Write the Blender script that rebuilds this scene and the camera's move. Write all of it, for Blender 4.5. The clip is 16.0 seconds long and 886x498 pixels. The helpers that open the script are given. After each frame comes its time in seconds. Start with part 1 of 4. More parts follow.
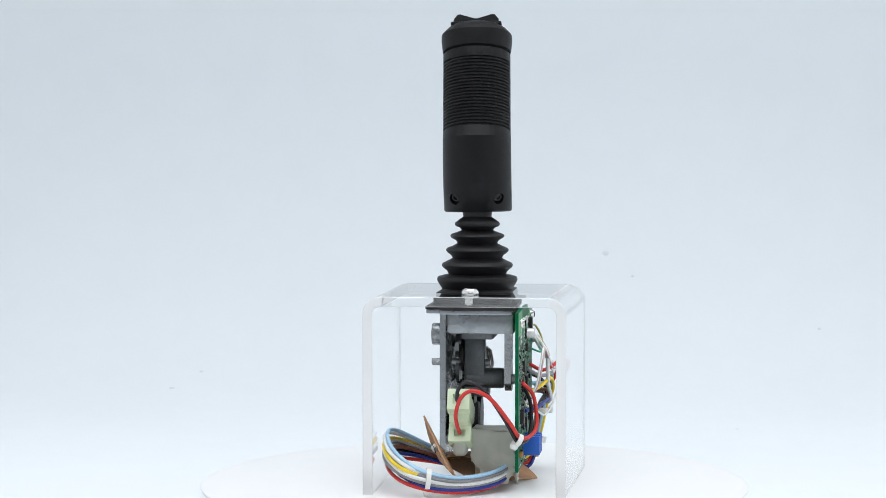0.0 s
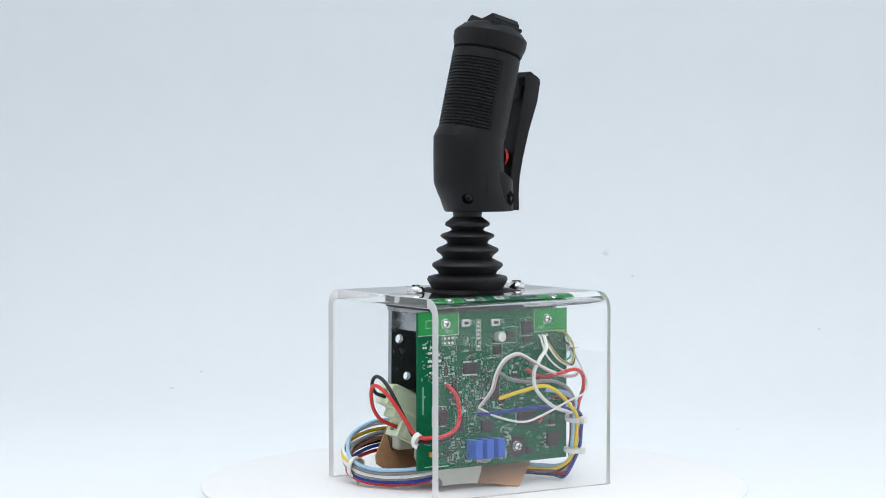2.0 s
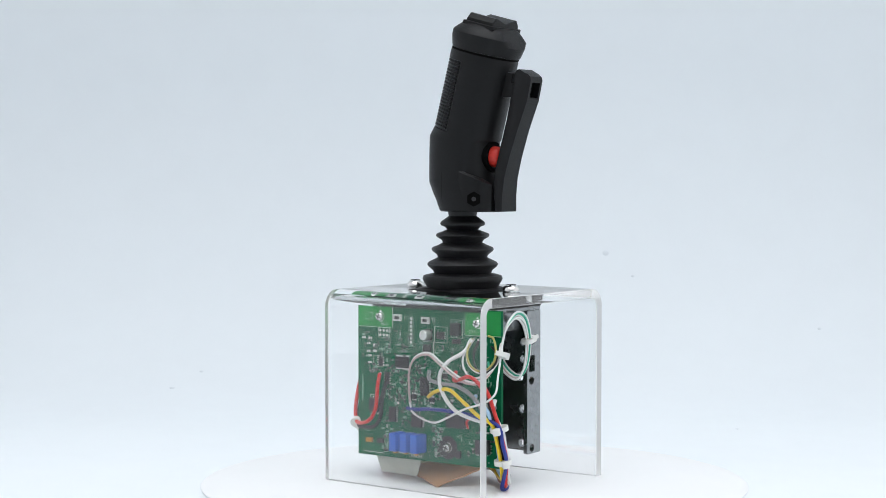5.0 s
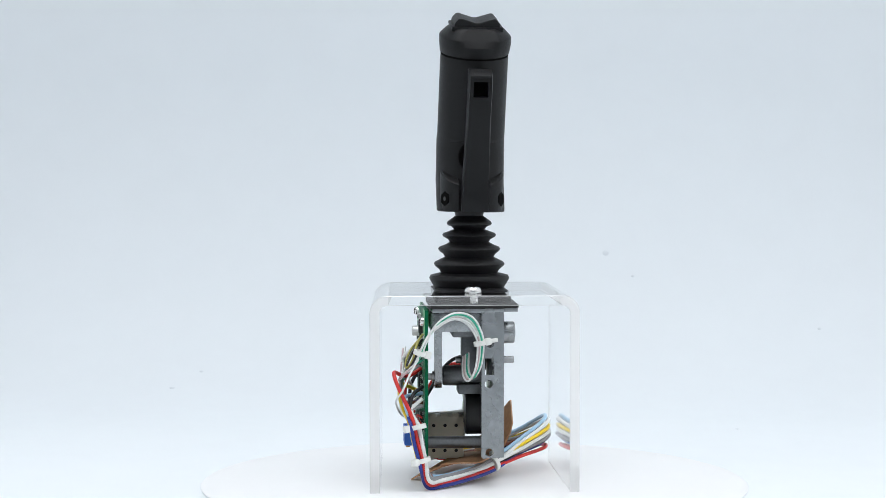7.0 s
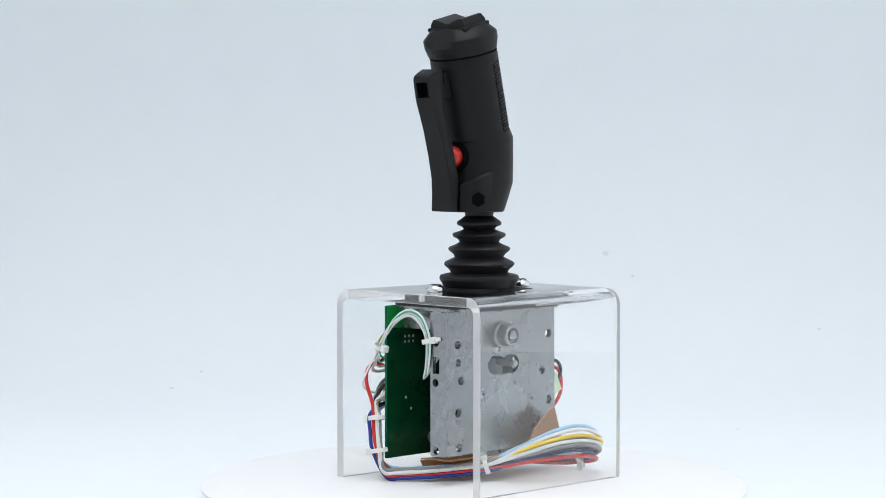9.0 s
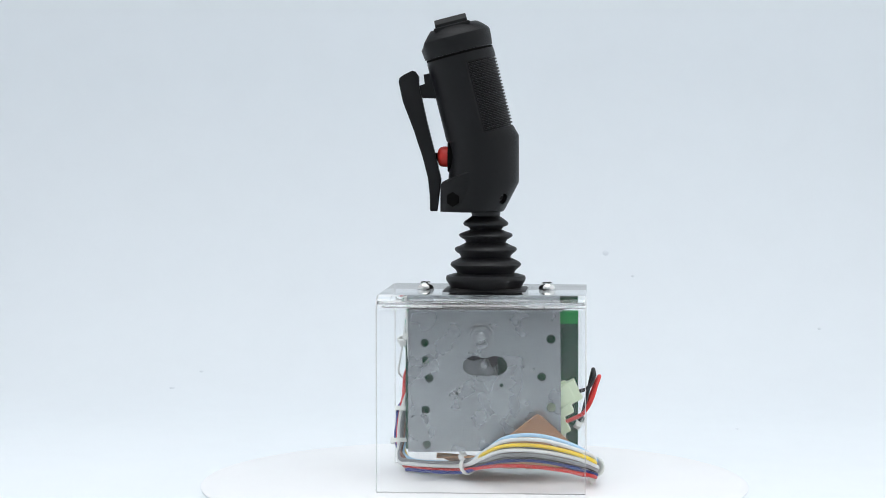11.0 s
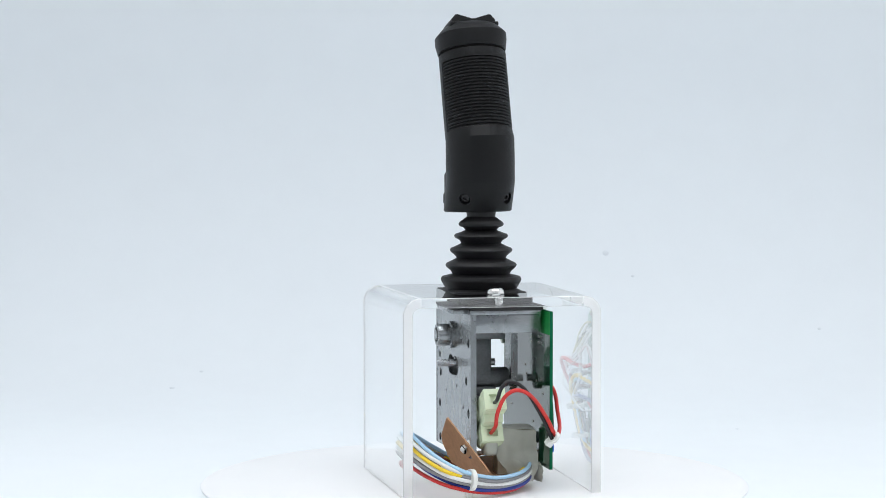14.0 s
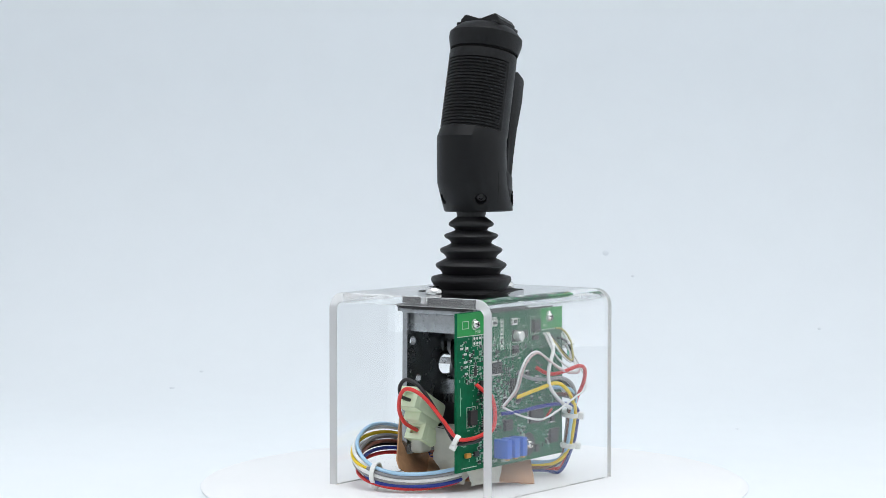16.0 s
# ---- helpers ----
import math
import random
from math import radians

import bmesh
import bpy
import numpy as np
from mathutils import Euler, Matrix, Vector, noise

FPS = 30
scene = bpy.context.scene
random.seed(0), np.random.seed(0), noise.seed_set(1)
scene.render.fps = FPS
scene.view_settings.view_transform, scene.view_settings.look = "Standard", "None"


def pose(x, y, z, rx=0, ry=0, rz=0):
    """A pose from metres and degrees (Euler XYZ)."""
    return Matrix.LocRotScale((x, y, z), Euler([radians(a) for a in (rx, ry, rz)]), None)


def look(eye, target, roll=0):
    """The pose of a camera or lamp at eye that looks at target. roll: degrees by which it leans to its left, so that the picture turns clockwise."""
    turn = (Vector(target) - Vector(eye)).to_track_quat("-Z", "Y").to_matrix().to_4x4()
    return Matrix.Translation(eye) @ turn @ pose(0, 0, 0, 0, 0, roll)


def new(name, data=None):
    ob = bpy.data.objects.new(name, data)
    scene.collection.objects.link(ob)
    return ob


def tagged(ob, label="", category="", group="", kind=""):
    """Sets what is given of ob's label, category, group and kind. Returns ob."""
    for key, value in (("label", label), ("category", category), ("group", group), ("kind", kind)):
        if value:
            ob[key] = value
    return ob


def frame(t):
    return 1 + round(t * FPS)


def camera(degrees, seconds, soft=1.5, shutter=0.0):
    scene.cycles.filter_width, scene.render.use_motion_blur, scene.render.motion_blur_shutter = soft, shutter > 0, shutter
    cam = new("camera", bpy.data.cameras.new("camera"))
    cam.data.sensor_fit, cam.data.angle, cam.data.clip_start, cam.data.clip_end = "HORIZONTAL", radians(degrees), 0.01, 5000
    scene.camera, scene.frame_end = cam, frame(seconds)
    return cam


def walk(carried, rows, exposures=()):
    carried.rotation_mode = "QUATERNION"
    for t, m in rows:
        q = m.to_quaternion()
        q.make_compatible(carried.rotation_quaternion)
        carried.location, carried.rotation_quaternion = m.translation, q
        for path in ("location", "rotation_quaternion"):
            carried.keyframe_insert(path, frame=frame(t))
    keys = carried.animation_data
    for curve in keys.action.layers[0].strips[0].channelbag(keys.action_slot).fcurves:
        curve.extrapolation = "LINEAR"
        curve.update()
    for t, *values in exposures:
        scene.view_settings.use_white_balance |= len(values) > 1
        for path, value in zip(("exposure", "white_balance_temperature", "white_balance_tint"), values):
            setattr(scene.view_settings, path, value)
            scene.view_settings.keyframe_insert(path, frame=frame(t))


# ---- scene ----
# the camera stands still before the turntable
cam = camera(23.38, 16.0, soft=0.85)
scene.cycles.max_bounces, scene.cycles.transmission_bounces, scene.cycles.glossy_bounces = 32, 28, 8
EYE = (-0.01756, -1.2027, 0.190)
CAM = pose(*EYE, 90 - 2.868, 0, 0)
walk(cam, [(0.0, CAM), (16.0, CAM)])
scene.view_settings.exposure = -0.37

# ---- light: a white photo booth with a soft lamp above and one on each side ----
world = bpy.data.worlds.new("booth_air")
scene.world = world
world.use_nodes = True
world.node_tree.nodes["Background"].inputs[0].default_value = (0.9, 0.95, 1.0, 1)
world.node_tree.nodes["Background"].inputs[1].default_value = 0.3


def softbox(name, eye, target, sx, sy, watts, tint=(1, 1, 1), spread=180):
    lamp = bpy.data.lights.new(name, "AREA")
    lamp.shape, lamp.size, lamp.size_y, lamp.energy, lamp.color = "RECTANGLE", sx, sy, watts, tint
    lamp.spread = radians(spread)
    ob = new(name, lamp)
    ob.matrix_world = look(eye, target)
    return ob


TINT = (0.985, 1.0, 1.02)
softbox("softbox_above", (0.0, -0.30, 1.2), (0, -0.12, 0), 1.3, 1.0, 5.0, TINT, 88)
# unseen fill added behind the camera to brighten sheet edges and joystick
softbox("softbox_south", (0.0, -1.75, 1.15), (0, 0, 0.12), 1.2, 0.7, 3.9, TINT)
softbox("softbox_west", (-0.74, -0.32, 0.5), (0, -0.27, 0.4), 1.75, 1.2, 3.6, TINT)
softbox("softbox_east", (0.74, -0.32, 0.5), (0, -0.27, 0.4), 1.75, 1.2, 5.3, TINT)


# ---- materials ----
def material(name, base, rough=0.5, metal=0.0, grain=0.0, grain_scale=900.0, bump=0.0, bump_scale=2500.0,
             blotch=0.0, blotch_scale=60.0, spec=0.5, coat=0.0, transmission=0.0, ior=1.45, rough_var=0.0):
    m = bpy.data.materials.new(name)
    m.use_nodes = True
    nt = m.node_tree
    b = nt.nodes["Principled BSDF"]
    b.inputs["Base Color"].default_value = (*base, 1)
    b.inputs["Roughness"].default_value = rough
    b.inputs["Metallic"].default_value = metal
    b.inputs["IOR"].default_value = ior
    b.inputs["Specular IOR Level"].default_value = spec
    b.inputs["Coat Weight"].default_value = coat
    b.inputs["Transmission Weight"].default_value = transmission
    co = nt.nodes.new("ShaderNodeTexCoord")
    col = None

    def noise_node(scale, detail):
        n = nt.nodes.new("ShaderNodeTexNoise")
        n.inputs["Scale"].default_value, n.inputs["Detail"].default_value = scale, detail
        nt.links.new(co.outputs["Object"], n.inputs["Vector"])
        return n
    for amount, scale in ((grain, grain_scale), (blotch, blotch_scale)):
        if not amount:
            continue
        n = noise_node(scale, 4.0)
        ramp = nt.nodes.new("ShaderNodeMapRange")
        ramp.inputs["From Min"].default_value, ramp.inputs["From Max"].default_value = 0.2, 0.8
        ramp.inputs["To Min"].default_value, ramp.inputs["To Max"].default_value = 1 - amount, 1 + amount
        nt.links.new(n.outputs["Fac"], ramp.inputs["Value"])
        mul = nt.nodes.new("ShaderNodeVectorMath")
        mul.operation = "MULTIPLY"
        if col is None:
            mul.inputs[0].default_value = base
        else:
            nt.links.new(col, mul.inputs[0])
        nt.links.new(ramp.outputs["Result"], mul.inputs[1])
        col = mul.outputs["Vector"]
    if col is not None:
        nt.links.new(col, b.inputs["Base Color"])
    if rough_var:
        n = noise_node(blotch_scale * 2.3, 5.0)
        ramp = nt.nodes.new("ShaderNodeMapRange")
        ramp.inputs["From Min"].default_value, ramp.inputs["From Max"].default_value = 0.2, 0.8
        ramp.inputs["To Min"].default_value, ramp.inputs["To Max"].default_value = rough - rough_var, rough + rough_var
        nt.links.new(n.outputs["Fac"], ramp.inputs["Value"])
        nt.links.new(ramp.outputs["Result"], b.inputs["Roughness"])
    if bump:
        n = noise_node(bump_scale, 3.0)
        bp = nt.nodes.new("ShaderNodeBump")
        bp.inputs["Strength"].default_value, bp.inputs["Distance"].default_value = bump, 0.0002
        nt.links.new(n.outputs["Fac"], bp.inputs["Height"])
        nt.links.new(bp.outputs["Normal"], b.inputs["Normal"])
    return m


M = {
    "table": material("white_table", (0.86, 0.87, 0.88), 0.55, blotch=0.015, blotch_scale=3, grain=0.01),
    "disc": material("white_turntable", (0.88, 0.885, 0.89), 0.4, blotch=0.012, blotch_scale=20),
    "sweep": material("pale_backdrop_paper", (0.80, 0.845, 0.875), 0.9, blotch=0.02, blotch_scale=2.2, grain=0.008, grain_scale=40),
    "smudge": material("paper_smudge", (0.715, 0.76, 0.795), 0.9, grain=0.03),
    "booth": material("white_booth_fabric", (0.80, 0.82, 0.85), 0.9, blotch=0.02, blotch_scale=2),
    "plastic": material("black_grip_plastic", (0.0075, 0.0078, 0.0085), 0.44, grain=0.12, bump=0.35, bump_scale=3500, blotch=0.12, blotch_scale=45, rough_var=0.05, spec=0.24),
    "rib": material("black_rib_plastic", (0.0075, 0.0078, 0.0085), 0.44, grain=0.1, grain_scale=300, spec=0.24),
    "plastic_smooth": material("black_trigger_plastic", (0.0075, 0.0078, 0.0085), 0.42, grain=0.1, bump=0.25, bump_scale=3500, blotch=0.12, rough_var=0.05, spec=0.24),
    "rubber": material("black_rubber", (0.0080, 0.0080, 0.0090), 0.5, grain=0.2, blotch=0.2, bump=0.2, rough_var=0.08, spec=0.36),
    "gasket": material("black_gasket", (0.015, 0.015, 0.016), 0.55, grain=0.15, bump=0.2),
    # near-black: shade of slots and holes as colour; also seams, collar, pusher
    "hole": material("black_parts_and_recess_shade", (0.0015, 0.0015, 0.0015), 0.9, grain=0.1, spec=0.1),
    "red": material("red_button_plastic", (0.55, 0.03, 0.02), 0.4, blotch=0.1, bump=0.1),
    "zinc": material("cast_zinc", (0.31, 0.325, 0.335), 0.27, 0.88, grain=0.12, grain_scale=300, bump=0.06, bump_scale=800, blotch=0.09, blotch_scale=40, rough_var=0.015),
    "darkzinc": material("dark_cast_metal", (0.20, 0.21, 0.22), 0.45, 0.7, grain=0.15, bump=0.3, blotch=0.2, blotch_scale=80, rough_var=0.1),
    "chrome": material("nickel_screw", (0.78, 0.77, 0.75), 0.16, 1.0, grain=0.05, bump=0.05, rough_var=0.05),
    "steel": material("steel_pin", (0.36, 0.37, 0.38), 0.3, 1.0, grain=0.08, bump=0.1, rough_var=0.08),
    "pcb": material("green_solder_mask", (0.0005, 0.108, 0.045), 0.5, grain=0.2, grain_scale=500, blotch=0.2, blotch_scale=130, bump=0.25, bump_scale=700, spec=0.14),
    "pcblight": material("green_board_corner", (0.004, 0.27, 0.05), 0.4, grain=0.06, blotch=0.1, bump=0.1),
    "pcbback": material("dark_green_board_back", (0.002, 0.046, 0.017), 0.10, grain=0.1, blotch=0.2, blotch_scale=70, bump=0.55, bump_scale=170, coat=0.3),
    "pcbedge": material("board_edge", (0.11, 0.20, 0.08), 0.7, grain=0.2),
    "silk": material("white_silkscreen", (0.55, 0.62, 0.56), 0.6, grain=0.1),
    "print": material("worn_green_white_print", (0.20, 0.40, 0.29), 0.6, grain=0.15, blotch=0.3, blotch_scale=150),
    "solder": material("solder_tin", (0.68, 0.68, 0.66), 0.3, 0.9, grain=0.1, bump=0.2),
    "dull": material("dull_tin_pad", (0.34, 0.40, 0.36), 0.5, 0.4, grain=0.2, blotch=0.35, blotch_scale=180),
    "chip": material("black_chip", (0.02, 0.02, 0.021), 0.45, grain=0.15, bump=0.15),
    "capc": material("tan_capacitor", (0.50, 0.24, 0.04), 0.45, blotch=0.1),
    "blue": material("blue_trimmer_plastic", (0.02, 0.12, 0.55), 0.4, blotch=0.08, bump=0.1),
    "brass": material("brass_trimmer_screw", (0.55, 0.30, 0.10), 0.35, 0.9, grain=0.1),
    "card": material("brown_fibre_card", (0.46, 0.25, 0.13), 0.7, grain=0.15, grain_scale=350, blotch=0.12, blotch_scale=60, bump=0.3),
    "tape": material("milky_tape", (0.64, 0.65, 0.58), 0.35, blotch=0.14, blotch_scale=120, bump=0.6, bump_scale=300, transmission=0.4),
    "nylon": material("white_nylon_connector", (0.66, 0.76, 0.54), 0.45, blotch=0.08, bump=0.1),
    "cream": material("cream_nylon_header", (0.82, 0.79, 0.66), 0.45, blotch=0.08, bump=0.1),
    "tie": material("white_cable_tie", (0.80, 0.81, 0.78), 0.4, blotch=0.05, bump=0.1),
}
WIRE = {}
for n_, c_ in (("white", (0.78, 0.79, 0.78)), ("grey", (0.26, 0.26, 0.27)), ("red", (0.62, 0.035, 0.03)), ("black", (0.018, 0.018, 0.02)),
               ("yellow", (0.86, 0.62, 0.03)), ("blue", (0.02, 0.04, 0.26)), ("light_blue", (0.40, 0.62, 0.82)), ("brown", (0.20, 0.075, 0.05)),
               ("green", (0.06, 0.42, 0.28)), ("violet", (0.16, 0.10, 0.40)), ("pink", (0.55, 0.42, 0.42)), ("olive", (0.40, 0.36, 0.10))):
    WIRE[n_] = material(n_ + "_wire_insulation", c_, 0.38, grain=0.06, grain_scale=600, blotch=0.10, blotch_scale=90, bump=0.12, bump_scale=500)


def acrylic(name, rough):
    m = bpy.data.materials.new(name)
    m.use_nodes = True
    b = m.node_tree.nodes["Principled BSDF"]
    b.inputs["Base Color"].default_value = (0.985, 0.99, 0.99, 1)
    b.inputs["Roughness"].default_value = rough
    b.inputs["IOR"].default_value = 1.49
    b.inputs["Transmission Weight"].default_value = 1.0
    return m


M["acrylic"] = acrylic("clear_acrylic", 0.0)
# white mixed into the edges stands for light carried through the sheet
M["acrylic_edge"] = acrylic("whitened_acrylic_edge", 0.12)
M["acrylic_edge"].node_tree.nodes["Principled BSDF"].inputs["Transmission Weight"].default_value = 0.42
M["acrylic_top_edge"] = acrylic("polished_acrylic_edge", 0.03)
M["acrylic_top_edge"].node_tree.nodes["Principled BSDF"].inputs["Transmission Weight"].default_value = 0.86


def sheet_material(name, shine):
    """A flat clear sheet seen at a low angle: clear, with the gloss of its surface."""
    m = bpy.data.materials.new(name)
    m.use_nodes = True
    nt = m.node_tree
    nt.nodes.remove(nt.nodes["Principled BSDF"])
    mix, clear, gloss, fres = (nt.nodes.new("ShaderNode" + k) for k in ("MixShader", "BsdfTransparent", "BsdfGlossy", "Fresnel"))
    clear.inputs["Color"].default_value = (0.97, 0.98, 0.98, 1)
    gloss.inputs["Roughness"].default_value = 0.0
    fres.inputs["IOR"].default_value = 1.49
    mix.inputs["Fac"].default_value = 0.0
    if shine:
        nt.links.new(fres.outputs["Fac"], mix.inputs["Fac"])
    nt.links.new(clear.outputs["BSDF"], mix.inputs[1])
    nt.links.new(gloss.outputs["BSDF"], mix.inputs[2])
    nt.links.new(mix.outputs["Shader"], nt.nodes["Material Output"].inputs["Surface"])
    return m


M["acrylic_top"] = sheet_material("clear_acrylic_top", True)
M["acrylic_under"] = sheet_material("clear_acrylic_underside", False)


# ---- mesh helpers: all sizes in millimetres ----
MM = 0.001


def part(name, bm, mat, parent=None, label="", smooth=40, m=None):
    """Links a bmesh, in millimetres, as one mesh object under a thing or a part."""
    bmesh.ops.scale(bm, vec=(MM, MM, MM), verts=bm.verts)
    bmesh.ops.recalc_face_normals(bm, faces=bm.faces)
    me = bpy.data.meshes.new(name)
    bm.to_mesh(me)
    bm.free()
    for mm in (mat if isinstance(mat, (list, tuple)) else [mat]):
        me.materials.append(mm)
    if smooth:
        me.shade_smooth()
        me.set_sharp_from_angle(angle=radians(smooth))
    ob = new(name, me)
    if parent is not None:
        ob.parent = parent
    if m is not None:
        ob.matrix_basis = m
    if label:
        tagged(ob, label)
    return ob


def share(name, mesh, parent, m):
    """One more object on a mesh that is already there."""
    ob = new(name, mesh)
    ob.parent = parent
    ob.matrix_basis = m
    return ob


def at(x, y, z, rx=0, ry=0, rz=0):
    return pose(x * MM, y * MM, z * MM, rx, ry, rz)


def box(bm, x0, x1, y0, y1, z0, z1, bevel=0.0, seg=2):
    r = bmesh.ops.create_cube(bm, size=1.0)
    vs = r["verts"]
    for v in vs:
        v.co = Vector((x0 + (v.co.x + 0.5) * (x1 - x0), y0 + (v.co.y + 0.5) * (y1 - y0), z0 + (v.co.z + 0.5) * (z1 - z0)))
    if bevel:
        es = list({e for v in vs for e in v.link_edges})
        bmesh.ops.bevel(bm, geom=es, offset=bevel, segments=seg, profile=0.5, affect="EDGES")
    return bm


def boxed(*a, **k):
    return box(bmesh.new(), *a, **k)


def loft(bm, rings, cap=True):
    """Skins rings of equal length."""
    rows = [[bm.verts.new(p) for p in ring] for ring in rings]
    n = len(rows[0])
    for a, b in zip(rows, rows[1:]):
        for i in range(n):
            bm.faces.new((a[i], a[(i + 1) % n], b[(i + 1) % n], b[i]))
    if cap:
        bm.faces.new(rows[0][::-1])
        bm.faces.new(rows[-1])
    return bm


def lathe(profile, n=40, axis="z", at_=(0, 0, 0), bm=None):
    """Turns (radius, height) pairs round an axis."""
    bm = bm or bmesh.new()
    rings = []
    for r, h in profile:
        ring = []
        for i in range(n):
            c, s = math.cos(2 * math.pi * i / n) * max(r, 0.01), math.sin(2 * math.pi * i / n) * max(r, 0.01)
            p = {"z": (c, s, h), "x": (h, c, s), "y": (c, h, s)}[axis]
            ring.append(Vector(p) + Vector(at_))
        rings.append(ring)
    return loft(bm, rings)


def spline(pts, step=6):
    """Catmull-Rom through the points."""
    p = [Vector(q) for q in pts]
    p = [p[0] * 2 - p[1]] + p + [p[-1] * 2 - p[-2]]
    out = []
    for i in range(1, len(p) - 2):
        for k in range(step):
            t = k / step
            a, b, c, d = p[i - 1], p[i], p[i + 1], p[i + 2]
            out.append(0.5 * ((2 * b) + (c - a) * t + (2 * a - 5 * b + 4 * c - d) * t * t + (3 * b - a - 3 * c + d) * t ** 3))
    out.append(p[-2])
    return out


def tube(pts, r, n=8, step=6, bm=None):
    bm = bm or bmesh.new()
    c = spline(pts, step) if step > 1 else [Vector(q) for q in pts]
    up = None
    rings = []
    for i, q in enumerate(c):
        d = (c[min(i + 1, len(c) - 1)] - c[max(i - 1, 0)]).normalized()
        if up is None:
            up = d.orthogonal().normalized()
        up = (up - d * up.dot(d)).normalized()
        side = d.cross(up)
        rings.append([q + r * (math.cos(2 * math.pi * k / n) * up + math.sin(2 * math.pi * k / n) * side) for k in range(n)])
    return loft(bm, rings)


def prism(outline, y0, y1, bm=None):
    """A plate with the x-z outline between two values of y."""
    bm = bm or bmesh.new()
    return loft(bm, [[Vector((x, y, z)) for x, z in outline] for y in (y0, y1)])


def circle2(x, z, r, n=16):
    return [(x + r * math.cos(2 * math.pi * i / n), z + r * math.sin(2 * math.pi * i / n)) for i in range(n)]


def holed(outer, holes, y0, y1):
    """A plate in the x-z plane with openings cut through it."""
    bm = bmesh.new()
    front = []
    for loop in [outer] + holes:
        vs = [bm.verts.new((x, y0, z)) for x, z in loop]
        front += [bm.edges.new((vs[i], vs[(i + 1) % len(vs)])) for i in range(len(vs))]
    bmesh.ops.triangle_fill(bm, use_beauty=True, use_dissolve=False, edges=front)
    faces = list(bm.faces)
    r = bmesh.ops.extrude_face_region(bm, geom=faces)
    for v in r["geom"]:
        if isinstance(v, bmesh.types.BMVert):
            v.co.y = y1
    return bm


def carve(ob, cutters, smooth):
    """Cuts the cutters out of a mesh and takes them away again."""
    home, ob.parent = ob.parent, None
    for c in cutters:
        mod = ob.modifiers.new("cut", "BOOLEAN")
        mod.operation, mod.object, mod.solver = "DIFFERENCE", c, "EXACT"
    deps = bpy.context.evaluated_depsgraph_get()
    deps.update()
    old = ob.data
    me = bpy.data.meshes.new_from_object(ob.evaluated_get(deps))
    ob.modifiers.clear()
    ob.data = me
    me.shade_smooth()
    me.set_sharp_from_angle(angle=radians(smooth))
    ob.parent = home
    bpy.data.meshes.remove(old)
    for c in cutters:
        bpy.data.objects.remove(c)


# ---- the setting ----
def setting():
    tab = part("table", boxed(-1500, 1500, -2200, 690, -50, -8), M["table"], smooth=0)
    tagged(tab, "matt white photo table under the turntable", "table", kind="structure")
    # one paper sweep: flat under the turntable, then up in a wide curve
    prof = [(-1100, -2.6), (310, -2.6)]
    for i in range(1, 25):
        a = radians(90 * i / 24)
        prof.append((310 + 250 * math.sin(a), -2.6 + 250 * (1 - math.cos(a))))
    prof += [(561, 1200), (564, 1200)]
    back = [(y + 3, z) for y, z in prof[::-1][2:]]
    bm = bmesh.new()
    ring = prof + [(q[0] - (3 if q[0] < 0 else 0), q[1] - 2.0) for q in back]
    loft(bm, [[Vector((x, y, z)) for y, z in ring] for x in (-1490, 1490)])
    drop = part("backdrop", bm, M["sweep"], smooth=30)
    # a few faint smudges on the paper
    for x, y, z, r in ((112.9, 512.5, 100.8, 2.6), (133.6, 498.6, 83.2, 1.4), (-199.7, 406.5, 16.8, 1.6), (-218.6, 380.0, 7.4, 2.2), (179.9, 225.9, -2.6, 1.6), (275.0, 456.5, 44.8, 1.6)):
        way = Vector((0, min(0.0, 310 - y), 247.4 - z))
        part("smudge", lathe([(0, 0), (r * 0.7, 0.05), (r, 0.12), (r * 0.8, 0.3), (0, 0.4)], 14), M["smudge"], drop,
             m=Matrix.Translation((x * MM, y * MM, z * MM)) @ way.to_track_quat("Z", "X").to_matrix().to_4x4())
    tagged(drop, "pale blue-grey seamless paper sweep behind the table", "backdrop", kind="structure")
    for nm, b in (("wall_west", (-1530, -1500, -2200, 700, -50, 1600)), ("wall_east", (1500, 1530, -2200, 700, -50, 1600)),
                  ("wall_south", (-1500, 1500, -2230, -2200, -50, 1600)), ("wall_north", (-1500, 1500, 700, 730, -50, 1600))):
        tagged(part(nm, boxed(*b), M["booth"], smooth=0), "white fabric side of the photo booth", "wall", kind="structure")
    tagged(part("ceiling", boxed(-1500, 1500, -2200, 700, 1600, 1630), M["booth"], smooth=0), "white fabric top of the photo booth", "ceiling", kind="structure")


def make_turntable():
    t = new("turntable")
    tagged(t, "plain white round turntable on the table", "turntable")
    part("disc", lathe([(0, -2.3), (153.6, -2.3), (153.8, -2.0), (152.0, -0.7), (149.6, 0), (0, 0)], 96), M["disc"], t)
    part("base", lathe([(0, -2.55), (150, -2.55), (150, -2.35), (0, -2.35)], 64), M["disc"], t)
    return t


